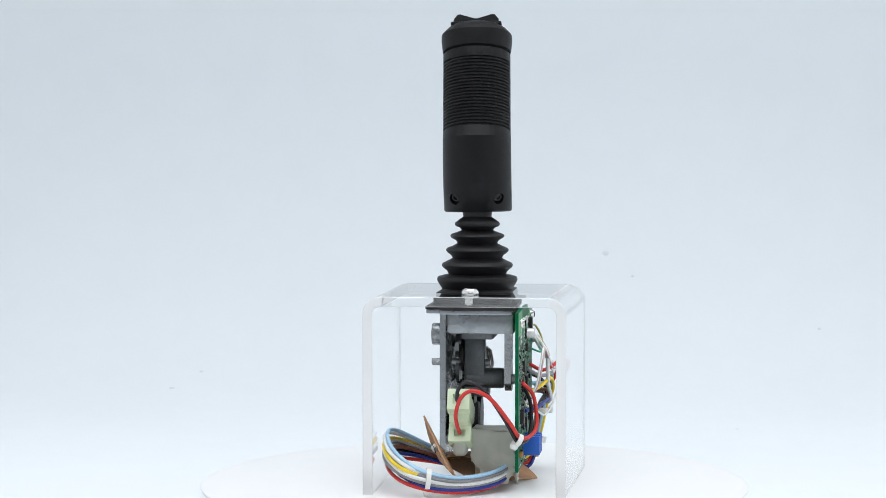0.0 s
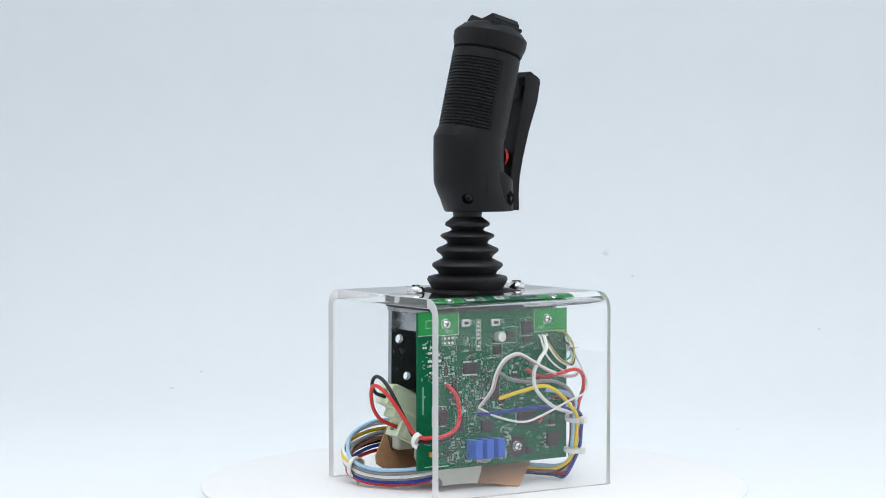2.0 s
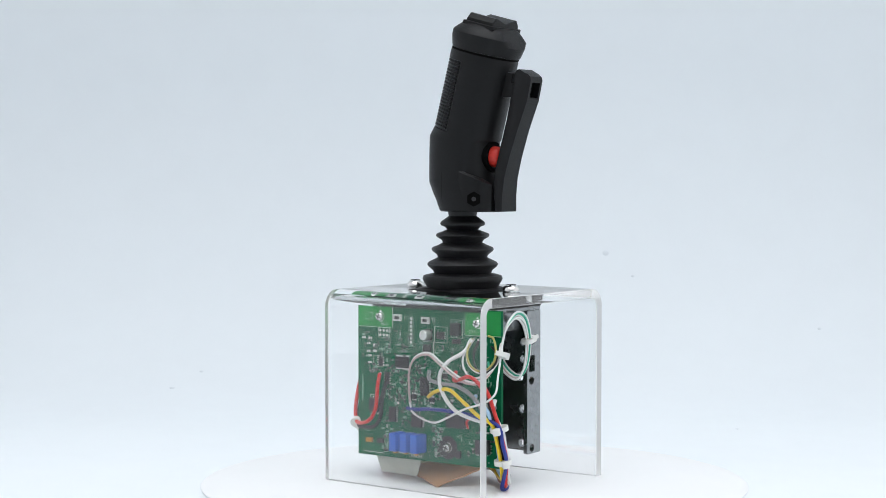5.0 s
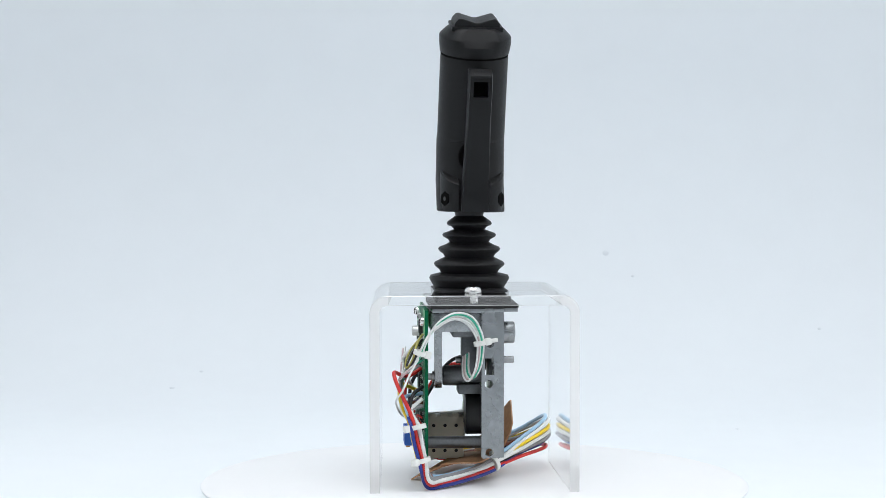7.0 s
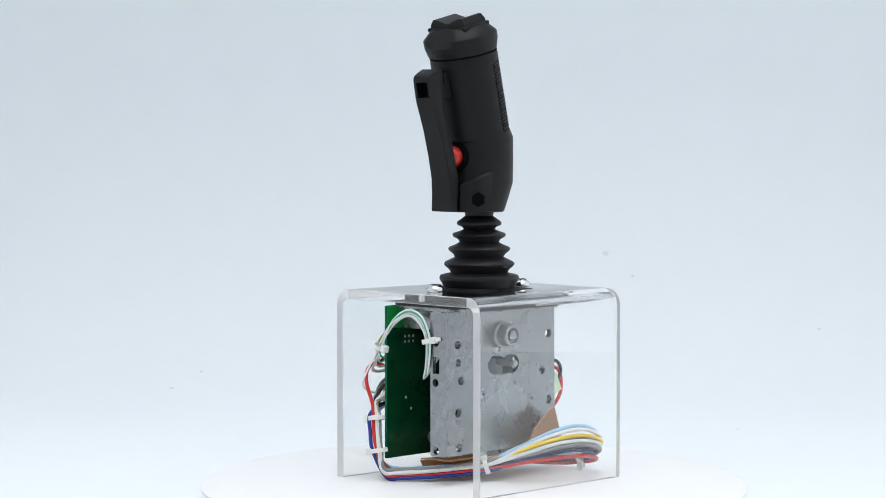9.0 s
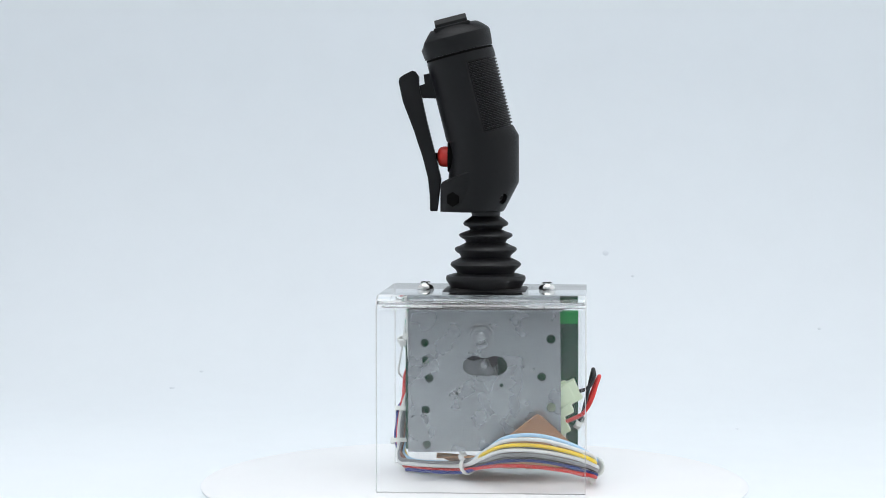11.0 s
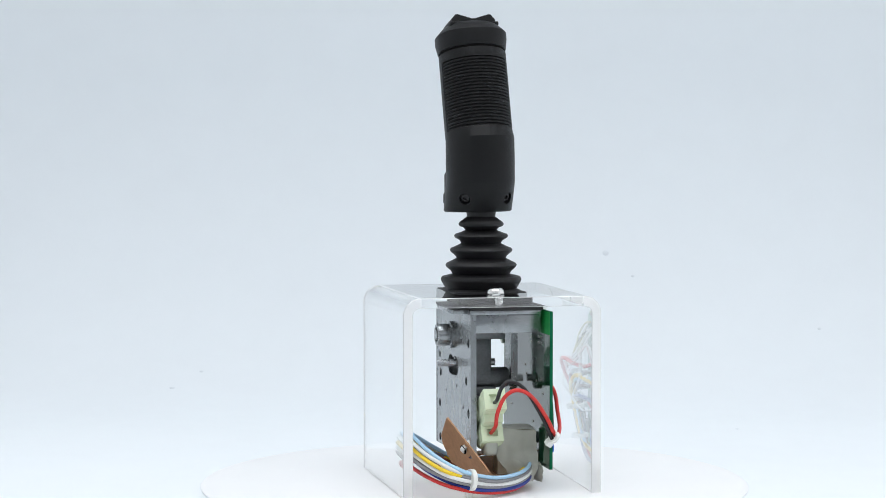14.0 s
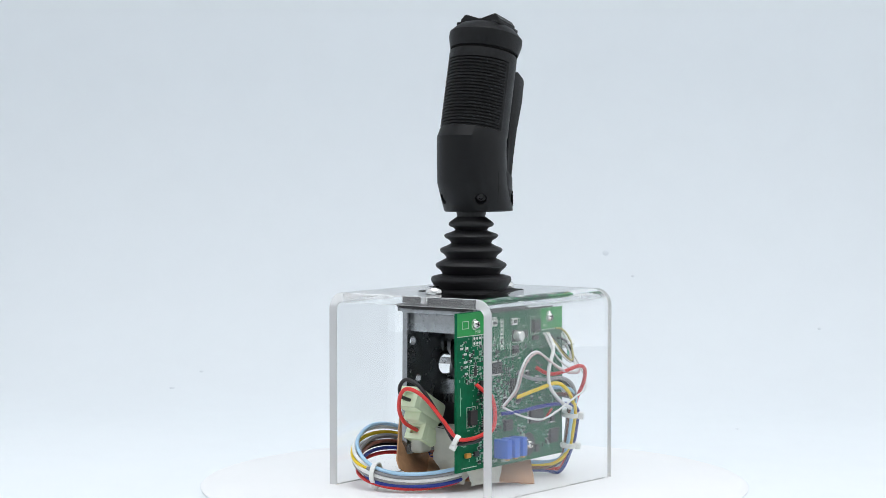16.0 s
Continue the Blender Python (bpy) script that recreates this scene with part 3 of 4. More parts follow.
def make_board(j):
    b = new("circuit_board")
    b.parent = j
    tagged(b, "green printed circuit board with small parts")
    x0, x1, z0, z1, yf, yb = -58.3, 41.2, 12.6, 98.4, -29.6, -28.0
    part("board", boxed(x0, x1, yf, yb, z0, z1), [M["pcb"]], b, smooth=0)
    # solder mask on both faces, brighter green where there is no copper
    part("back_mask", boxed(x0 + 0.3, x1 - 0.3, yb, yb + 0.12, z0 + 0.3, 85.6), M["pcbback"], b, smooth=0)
    part("back_margin", boxed(x0 + 0.3, x1 - 0.3, yb, yb + 0.12, 85.65, z1 - 0.3), M["pcblight"], b, smooth=0)
    part("corner_field", boxed(x0 + 0.3, -33.2, yf - 0.1, yf, 85.8, z1 - 0.3), M["pcblight"], b, smooth=0)
    part("corner_field", boxed(18.4, x1 - 0.3, yf - 0.1, yf, 84.6, z1 - 0.3), M["pcblight"], b, smooth=0)

    def screw(x, z, r):
        prof = [(0, yf + 0.2), (r + 0.3, yf + 0.2), (r + 0.3, yf - 0.15), (r, yf - 0.2), (r, yf - 1.2), (r * 0.75, yf - 2.2), (0, yf - 2.6)]
        s = part("board_screw", lathe(prof, 24, axis="y", at_=(x, 0, z)), M["chrome"], b, "small cross-head screw")
        # slots not cut: black bars give their shade by colour
        for a in (20, 110):
            part("slot", boxed(-r * 0.6, r * 0.6, -0.25, 0.4, -0.28, 0.28), M["hole"], s, m=at(x, yf - 2.4, z, 0, a, 0))
    screw(-41.8, 91.6, 2.6)
    screw(27.0, 91.2, 2.6)
    screw(6.4, 21.5, 2.6)
    part("screw_land", lathe([(0, yf + 0.2), (6.6, yf + 0.2), (6.6, yf - 0.12), (0, yf - 0.12)], 32, axis="y", at_=(6.4, 0, 21.5)), M["chip"], b)
    board_parts(b, yf)
    return b


def silk(b, name, x0, x1, z0, z1, yf, w=0.28):
    """A thin printed frame on the board."""
    outer = [(x0, z0), (x1, z0), (x1, z1), (x0, z1)]
    inner = [(x0 + w, z0 + w), (x1 - w, z0 + w), (x1 - w, z1 - w), (x0 + w, z1 - w)]
    return part(name, holed(outer, [inner], yf - 0.14, yf + 0.02), M["silk"], b, smooth=0)


def lettering(b, text, x, z, size, yf, mat="silk"):
    cu = bpy.data.curves.new("print", "FONT")
    cu.body, cu.size, cu.align_x, cu.align_y, cu.extrude = text, size * MM, "CENTER", "CENTER", 0.00006
    cu.materials.append(M[mat])
    ob = new("print", cu)
    ob.parent = b
    ob.matrix_basis = at(x, yf - 0.12, z, 90, 0, 0)
    return ob


def board_parts(b, yf):
    rnd = random.Random(5)

    def chip(x, z, w, h, d=1.6, legs="", n=4, name="chip"):
        c = part(name, boxed(x - w / 2, x + w / 2, yf - d, yf, z - h / 2, z + h / 2, bevel=0.18, seg=1), M["chip"], b, smooth=0)
        bm = bmesh.new()
        for side in legs:
            for k in range(n):
                f = (k + 0.5) / n - 0.5
                if side in "tb":
                    s = 1 if side == "t" else -1
                    box(bm, x + f * w - 0.22, x + f * w + 0.22, yf - 0.5, yf, *sorted((z + s * h / 2, z + s * (h / 2 + 0.9))))
                else:
                    s = 1 if side == "r" else -1
                    box(bm, *sorted((x + s * w / 2, x + s * (w / 2 + 0.9))), yf - 0.5, yf, z + f * h - 0.22, z + f * h + 0.22)
        if legs:
            part("lead", bm, M["solder"], c, smooth=0)
        else:
            bm.free()
        return c
    chip(-25.7, 66.8, 9.4, 6.2, 1.4, "tb", 11, "controller_chip")
    chip(-7.6, 75.6, 5.2, 4.4, 1.5, "b", 3)
    chip(1.4, 83.4, 5.0, 4.2, 1.5, "r", 4)
    chip(12.5, 87.3, 6.4, 7.0, 2.4, "tb", 1)
    chip(12.6, 80.6, 5.4, 2.7, 1.2)
    chip(-45.3, 41.4, 6.6, 8.0, 2.3, "tb", 2, "regulator")
    chip(-9.4, 54.3, 5.4, 10.6, 1.6, "r", 9)
    chip(-14.8, 34.3, 7.2, 6.2, 1.8, "r", 6)
    chip(12.6, 36.6, 12.8, 7.4, 2.0, "lr", 7)
    chip(30.4, 23.8, 7.6, 7.8, 2.2, "lr", 4)
    chip(30.2, 33.4, 3.2, 3.0, 1.3, "b", 3)
    chip(14.2, 18.4, 3.4, 4.2, 1.5)
    chip(-32.5, 37.0, 4.4, 8.6, 1.6, "lr", 7)
    chip(-36.5, 57.2, 3.0, 7.0, 1.4, "lr", 5)
    chip(-41.5, 66.4, 3.0, 5.4, 0.4, "lr", 4, "chip_outline")
    chip(-41.3, 21.3, 4.4, 2.6, 1.5, "lr", 1, "diode")
    for x, z in ((-17.3, 48.2), (-4.5, 47.2), (4.8, 61.0), (14.5, 57.0)):
        chip(x, z, 3.4, 2.6, 1.3, "tb", 3)
    part("capacitor", boxed(-51.6, -47.2, yf - 1.9, yf, 20.0, 22.6, bevel=0.3, seg=1), M["capc"], b, "small tan capacitor", smooth=0)
    can = part("can_capacitor", lathe([(0, yf), (2.9, yf), (2.9, yf - 4.6), (2.5, yf - 5.2), (0, yf - 5.2)], 28, axis="y", at_=(-7.3, 0, 83.2)), M["solder"], b, "silver can capacitor")
    part("can_base", boxed(-10.4, -4.2, yf - 0.9, yf, 80.1, 86.3, bevel=0.3, seg=1), M["chip"], can, smooth=0)
    for x, z in ((-28.8, 91.7), (-8.9, 91.1)):
        sw = part("push_switch", boxed(x - 2.8, x + 2.8, yf - 1.5, yf, z - 1.9, z + 1.9, bevel=0.25, seg=1), M["solder"], b, "tiny metal push switch", smooth=0)
        part("plunger", boxed(x - 1.5, x + 1.5, yf - 2.0, yf - 1.45, z - 0.8, z + 0.8, bevel=0.2, seg=1), M["chip"], sw, smooth=0)
    for x in (-25.7, -18.2, -10.7):
        tr = part("trimmer", boxed(x - 2.3, x + 2.3, yf - 9.4, yf - 0.3, 17.6, 27.9, bevel=0.3), M["blue"], b, "blue multi-turn trimmer")
        part("trimmer_screw", lathe([(0, 16.6), (1.25, 16.6), (1.25, 17.7), (0, 17.7)], 14, at_=(x + 0.6, yf - 7.4, 0)), M["brass"], tr)
    # open pads and printed outlines
    pad = None
    for x, z in ((-54.0, 79.2), (-49.3, 79.2), (-50.6, 76.1), (-45.9, 75.4), (-50.6, 71.7), (-45.9, 72.0), (-49.6, 69.2), (-49.6, 65.4)):
        m = at(x, yf, z)
        if pad is None:
            bm = bmesh.new()
            for dx in (-0.75, 0.75):
                box(bm, dx - 0.55, dx + 0.55, -0.22, 0.05, -0.6, 0.6)
            pad = part("solder_pad", bm, M["solder"], b, smooth=0, m=m)
        else:
            share("solder_pad", pad.data, b, m)
    via = None
    spots = [(-42.0 + 2.5 * i, 81.3 + 2.6 * k) for i in range(3) for k in range(2)] + [(-19.8, 78.4 + 2.2 * k) for k in range(7)]
    spots += [(-41.8, 59.6), (-20.0, 45.0), (24.3, 82.2), (27.4, 82.2), (21.9, 82.2), (-29.0, 43.6)]
    for x, z in spots:
        m = at(x, yf, z)
        if via is None:
            via = part("solder_joint", lathe([(0, 0.05), (0.85, 0.05), (0.8, -0.15), (0.4, -0.4), (0, -0.45)], 12, axis="y"), M["solder"], b, m=m)
        else:
            share("solder_joint", via.data, b, m)
    silk(b, "print", -43.6, -35.3, 79.8, 85.6, yf)
    silk(b, "print", -21.4, -18.2, 76.6, 93.2, yf)
    silk(b, "print", -53.3, -47.7, 89.6, 93.8, yf)
    silk(b, "print", -3.2, 6.0, 79.2, 88.2, yf)
    silk(b, "print", -11.4, -3.6, 71.6, 79.4, yf)
    silk(b, "print", 8.4, 16.8, 82.4, 92.6, yf)
    silk(b, "print", -49.3, -41.2, 36.0, 47.2, yf)
    silk(b, "print", -47.0, -40.0, 63.0, 69.6, yf)
    for q in ((-58.0, -33.1, 85.5, 85.8), (-33.3, -33.0, 85.5, 98.0), (18.1, 41.0, 84.3, 84.6), (18.1, 18.4, 84.3, 98.0), (-54, -40, 14.3, 14.7)):
        part("print_line", boxed(q[0], q[1], yf - 0.16, yf + 0.02, q[2], q[3]), M["silk"], b, smooth=0)
    for text, x, z, size in (("T1", -23.6, 91.7, 3.0), ("T2", -3.8, 91.3, 3.0), ("M10", -39.0, 87.4, 2.6), ("M11", 23.1, 86.6, 2.6), ("MAX", -26.4, 15.9, 2.3), ("THRESH", -16.6, 14.9, 2.6)):
        lettering(b, text, x, z, size, yf)
    # small unreadable marks
    for k in range(150):
        x, z = rnd.uniform(-56, 38), rnd.uniform(16, 84)
        w = rnd.uniform(0.9, 2.8)
        up = rnd.random() < 0.4
        hw, hh = (w / 2, 0.32) if not up else (0.32, w / 2)
        part("print_bar", boxed(x - hw, x + hw, yf - 0.07, yf + 0.02, z - hh, z + hh), M["print"], b, smooth=0)
    part("print_bar", boxed(-55.4, -54.6, yf - 0.07, yf + 0.02, 43, 58), M["print"], b, smooth=0)
    # tiny surface-mounted parts
    kinds = []
    for body, w in (("chip", 1.5), ("dull", 1.4), ("print", 1.3), ("chip", 1.9)):
        bm = bmesh.new()
        box(bm, -w / 2, w / 2, -0.6, 0, -0.45, 0.45)
        for s in (-1, 1):
            box(bm, *sorted((s * w / 2, s * (w / 2 + 0.45))), -0.5, 0, -0.5, 0.5)
        ob = part("resistor", bm, [M[body], M["dull"]], b, smooth=0, m=at(-30 + w * 3, yf, 73))
        for k, p in enumerate(ob.data.polygons):
            p.material_index = 0 if k < 6 else 1
        kinds.append(ob.data)
    done = 0
    zones = ((-38, -2, 44, 84), (-38, -2, 44, 84), (-35, 2, 30, 60), (-55, -34, 60, 84), (0, 22, 42, 80), (16, 38, 16, 48), (-40, -30, 16, 34), (-4, 2, 16, 34))
    while done < 210:
        q = zones[rnd.randrange(len(zones))]
        x, z = round(rnd.uniform(q[0], q[1]) / 1.6) * 1.6, round(rnd.uniform(q[2], q[3]) / 1.5) * 1.5
        kind = kinds[rnd.choice((0, 0, 0, 1, 2, 3)) if rnd.random() < 0.85 else 2]
        share("resistor", kind, b, at(x, yf, z, 0, rnd.choice((0, 0, 90)), 0))
        done += 1
    # crowd of traces' ends, pads and print round the controller, too fine to pick apart
    pads, marks, darks = bmesh.new(), bmesh.new(), bmesh.new()
    for k in range(140):
        x, z = rnd.gauss(-22, 10), rnd.gauss(56, 14)
        if -42 < x < 16 and 30 < z < 84:
            x, z = round(x / 0.9) * 0.9, round(z / 0.9) * 0.9
            hw, hh = (rnd.uniform(0.4, 1.1), 0.34) if rnd.random() < 0.5 else (0.34, rnd.uniform(0.4, 1.1))
            box(darks, x - hw, x + hw, yf - 0.4, yf + 0.02, z - hh, z + hh)
    tagged(part("fine_chips", darks, M["chip"], b, smooth=0), kind="stuff")
    for k in range(620):
        u = rnd.random()
        x, z = (rnd.gauss(-22, 11), rnd.gauss(58, 15)) if u < 0.6 else (rnd.uniform(-55, 38), rnd.uniform(15, 84))
        if not (-57 < x < 40 and 14 < z < 84) or (x < -44 and z < 60):
            continue
        x, z = round(x / 0.8) * 0.8, round(z / 0.8) * 0.8
        hw, hh = (rnd.uniform(0.3, 0.9), 0.22) if rnd.random() < 0.5 else (0.22, rnd.uniform(0.3, 0.9))
        box(pads if rnd.random() < 0.45 else marks, x - hw, x + hw, yf - 0.09, yf + 0.02, z - hh, z + hh)
    tagged(part("fine_pads", pads, M["dull"], b, smooth=0), kind="stuff")
    tagged(part("fine_print", marks, M["print"], b, smooth=0), kind="stuff")
    # solder points on the back
    for x, z in [(-35 - 3.6 * i, 83.0 - 3.2 * k) for i in range(3) for k in range(2)] + [(-20, 81.5), (-20, 78.9), (-31, 58.2), (-40.3, 59.4), (22.7, 39.2), (26.7, 45.9)] + [(21 + 3.2 * i, 80.5 - 3.0 * k) for i in range(3) for k in range(2)] + [(round(rnd.uniform(-54, 38) / 2.5) * 2.5, round(rnd.uniform(16, 83) / 2.5) * 2.5) for k in range(4)]:
        share("solder_joint", via.data, b, at(x, -27.9, z, 180, 0, 0))


def sheet(name, corners, mat, parent, label="", thick=0.5, wobble=0.0, n=10, seed=0):
    """A thin bent sheet between four corners, given in turn."""
    a, b_, c, d = [Vector(q) for q in corners]
    nrm = (b_ - a).cross(d - a).normalized()
    bm = bmesh.new()
    grid = []
    for s in (0, 1):
        rows = []
        for i in range(n + 1):
            row = []
            for k in range(n + 1):
                u, v = i / n, k / n
                p = a * (1 - u) * (1 - v) + b_ * u * (1 - v) + c * u * v + d * (1 - u) * v
                w = noise.noise(p * 0.12 + Vector((seed, 0, 0))) * wobble + noise.noise(p * 0.35 + Vector((0, seed, 0))) * wobble * 0.4
                edge = noise.noise(p * 0.3 + Vector((7, seed, 1))) * wobble * 0.6 if (i in (0, n) or k in (0, n)) else 0
                p = p + nrm * (w + s * thick) + (b_ - a).normalized() * edge
                row.append(bm.verts.new(p))
            rows.append(row)
        grid.append(rows)
    for s in (0, 1):
        g = grid[s]
        for i in range(n):
            for k in range(n):
                bm.faces.new((g[i][k], g[i + 1][k], g[i + 1][k + 1], g[i][k + 1]))
    f, g = grid
    for i in range(n):
        for q in (((i, 0), (i + 1, 0)), ((i, n), (i + 1, n)), ((0, i), (0, i + 1)), ((n, i), (n, i + 1))):
            (i0, k0), (i1, k1) = q
            bm.faces.new((f[i0][k0], f[i1][k1], g[i1][k1], g[i0][k0]))
    return part(name, bm, mat, parent, label, smooth=50)


def make_card(j):
    # fibre card bent under the bracket and up behind it
    c = new("insulating_card")
    c.parent = j
    tagged(c, "bent brown fibre card under the bracket")
    sheet("bottom_leaf", ((22.5, -20.5, 10.6), (3.3, -36.0, 0.6), (-54, -6, 7), (-20, 17, 13.0)), M["card"], c, thick=0.8, wobble=0.5)
    sheet("side_leaf", ((22.5, -20.0, 10.9), (21.0, 2.0, 11.8), (-2, 16.5, 14.5), (-20, 16.5, 13.4)), M["card"], c, thick=0.8, wobble=0.3)
    bm = bmesh.new()
    pts = [(-19, 17, 13), (-19.8, 22, 23.5), (-21.5, 23.3, 28.5), (-34.6, 23.5, 39.0), (-36.8, 23.6, 40.0), (-38.9, 22.8, 38.8), (-60.5, 8.6, 17), (-61.6, 6.0, 13), (-58.6, 4.0, 10.6), (-45, 4.6, 7.4), (-30, 9.0, 7.4)]
    nrm = Vector((-0.27, 0.89, -0.37)).normalized() * 0.8
    loft(bm, [[Vector(q) for q in pts], [Vector(q) + nrm for q in pts]])
    leaf = part("back_leaf", bm, M["card"], c, smooth=30)
    mid_c = Vector((-46.5, 16.6, 23.6)) + nrm * 1.05
    # the hole is only a black disc on the leaf, dark by colour like its shade
    part("tie_hole", lathe([(0, -0.1), (2.6, -0.1), (2.6, 0.06), (0, 0.06)], 18), M["hole"], leaf, m=Matrix.Translation(mid_c * MM) @ nrm.to_track_quat("Z", "X").to_matrix().to_4x4())
    # crumpled milky tape over the harness end
    t = new("tape")
    t.parent = j
    tagged(t, "crumpled milky adhesive tape round the harness")
    sheet("tape_leaf", ((-40.5, -3, 33.5), (-39.5, -25.0, 31.5), (-40.5, -27, 13), (-43, -2.5, 16)), M["tape"], t, thick=0.5, wobble=2.2, seed=3)
    sheet("tape_leaf", ((-40.5, -3, 33.9), (-39.5, -25.0, 32.2), (-28, -24.5, 33.4), (-28, -4.5, 33.8)), M["tape"], t, thick=0.4, wobble=0.7, seed=5)
    sheet("tape_leaf", ((-42.5, -3.5, 17.0), (-40.8, -27, 14.5), (-43.5, -22.5, 4.4), (-46.5, -12.0, 4.2)), M["tape"], t, thick=0.5, wobble=2.6, seed=8)
    sheet("tape_leaf", ((-47, -26.2, 14), (-14, -27, 14), (-19, -27.5, 3.0), (-42, -27.0, 3.5)), M["tape"], t, thick=0.5, wobble=2.6, seed=9)


def make_connector(j):
    c = new("connector")
    c.parent = j
    c.matrix_basis = at(-57.5, 2.6, 44.0, 0, 26, 0)
    tagged(c, "pale green-white nylon plug and socket")
    # two rounded barrels one above the other, an open mouth at their wire end
    for z0_, z1_, x0_ in ((0.6, 12.8, -4.5), (-12.8, -2.2, 9.5)):
        part("barrel", boxed(x0_ + 2.0, 24.0, -6.4, 6.4, z0_, z1_, bevel=2.6, seg=4), M["nylon"], c)
        bm = holed([(-6.0, z0_ + 0.3), (6.0, z0_ + 0.3), (6.0, z1_ - 0.3), (-6.0, z1_ - 0.3)], [[(-3.0, z0_ + 3.2), (3.0, z0_ + 3.2), (3.0, z1_ - 3.2), (-3.0, z1_ - 3.2)]], 0, 8.0)
        for v in bm.verts:
            v.co = Vector((x0_ + v.co.y, v.co.x, v.co.z))
        part("mouth", bm, M["nylon"], c, smooth=0)
    part("web", boxed(3.0, 22.0, -5.4, 5.4, -4.0, 3.0, bevel=0.8), M["nylon"], c)
    part("latch", boxed(0.0, 14.0, -2.0, 2.0, 12.2, 14.2, bevel=0.6), M["nylon"], c)
    part("sleeve", boxed(-52, -41, -1.0, 6.5, 20, 31, bevel=2.0, seg=3), M["tape"], j, "milky plastic sleeve below the plug")
    hd = part("board_header", boxed(-37.5, -27, -25.5, -4.2, 7.5, 31.6, bevel=0.5), M["cream"], j, "cream nylon board header")
    for y in (-21.5, -15.0, -8.5):
        part("key", boxed(-30.5, -26.8, y - 2.3, y + 1.5, 31.4, 33.0, bevel=0.2, seg=1), M["cream"], hd, smooth=0)
        # black discs painted as the shade in uncut pin holes
        for z in (12.0, 26.5):
            part("pin_hole", lathe([(0, -27.3), (1.0, -27.3), (1.0, -26.9), (0, -26.85)], 14, axis="x", at_=(0, y, z)), M["chip"], hd)
    return c


def cable_tie(j, x, y, z, r, axis, roll=0.0, tail=9.0):
    """A nylon strap round a bundle that runs along axis, with its head and cut tail."""
    q = Vector(axis).to_track_quat("Z", "X").to_matrix().to_4x4()
    m = Matrix.Translation(Vector((x, y, z)) * MM) @ q @ pose(0, 0, 0, 0, 0, roll)
    t = new("cable_tie")
    t.parent = j
    t.matrix_basis = m
    tagged(t, "white nylon cable tie with its cut tail")
    part("strap", lathe([(r, -1.25), (r + 0.9, -1.25), (r + 0.9, 1.25), (r, 1.25), (r, -1.25)], 20), M["tie"], t)
    part("head", boxed(r + 0.3, r + 3.7, -1.9, 1.9, -1.9, 1.9, bevel=0.5), M["tie"], t)
    if tail:
        part("tail", boxed(r + 3.4, r + 3.4 + tail, -0.5, 0.6, -1.1, 1.1, bevel=0.2, seg=1), M["tie"], t)
    return t


# path of the harness: place, spread up and down, spread sideways
HARNESS = [((42.0, -36.0, 37.0), 1.6, 2.2), ((43.6, -33.5, 27.0), 1.6, 2.2), ((44.0, -31.5, 16.8), 1.6, 2.0), ((43.0, -28.0, 7.5), 2.6, 2.0), ((36.5, -20.5, 4.6), 2.4, 2.0), ((20.0, -4.0, 6.0), 2.4, 1.8),
           ((3.0, 10.5, 8.8), 3.0, 1.6), ((-8.0, 26.0, 15.5), 5.0, 1.6), ((-20.0, 41.0, 21.5), 8.0, 1.8), ((-38.0, 44.2, 22.0), 8.6, 1.8), ((-56.5, 39.5, 17.6), 7.6, 2.0), ((-66.0, 30.0, 12.5), 6.0, 2.0),
           ((-68.0, 17.0, 8.4), 4.6, 1.8), ((-65.0, 4.0, 6.6), 4.2, 1.8), ((-56.0, -9.0, 6.6), 4.2, 1.8), ((-44.0, -19.0, 9.0), 4.0, 1.6), ((-30.0, -23.0, 13.0), 3.0, 1.4)]

# order of the wires where the harness leaves the board
NEAR_BOARD = {"blue": (-1.1, 0.9), "red": (-0.6, 0.5), "white": (0.2, 0.95), "grey": (0.8, 0.3), "yellow": (0.2, -0.9), "light_blue": (0.9, -0.6)}

DOWN_BOARD = {"blue": (-2.0, -0.9), "red": (-1.25, 0.0), "white": (-0.7, 0.95), "grey": (0.0, 0.95), "yellow": (0.4, -1.0), "light_blue": (0.9, -0.5), "brown": (0.9, 0.4), "black": (0.3, 0.1)}
# and where it comes round to the tape
AFTER_LOOP = {"light_blue": (1.0, 0.9), "white": (0.35, -0.9), "yellow": (0.5, -1.0), "grey": (0.55, 0.8), "brown": (0.0, -1.0), "black": (-0.2, 0.6), "blue": (-0.62, 0.9), "red": (-0.95, 0.3)}


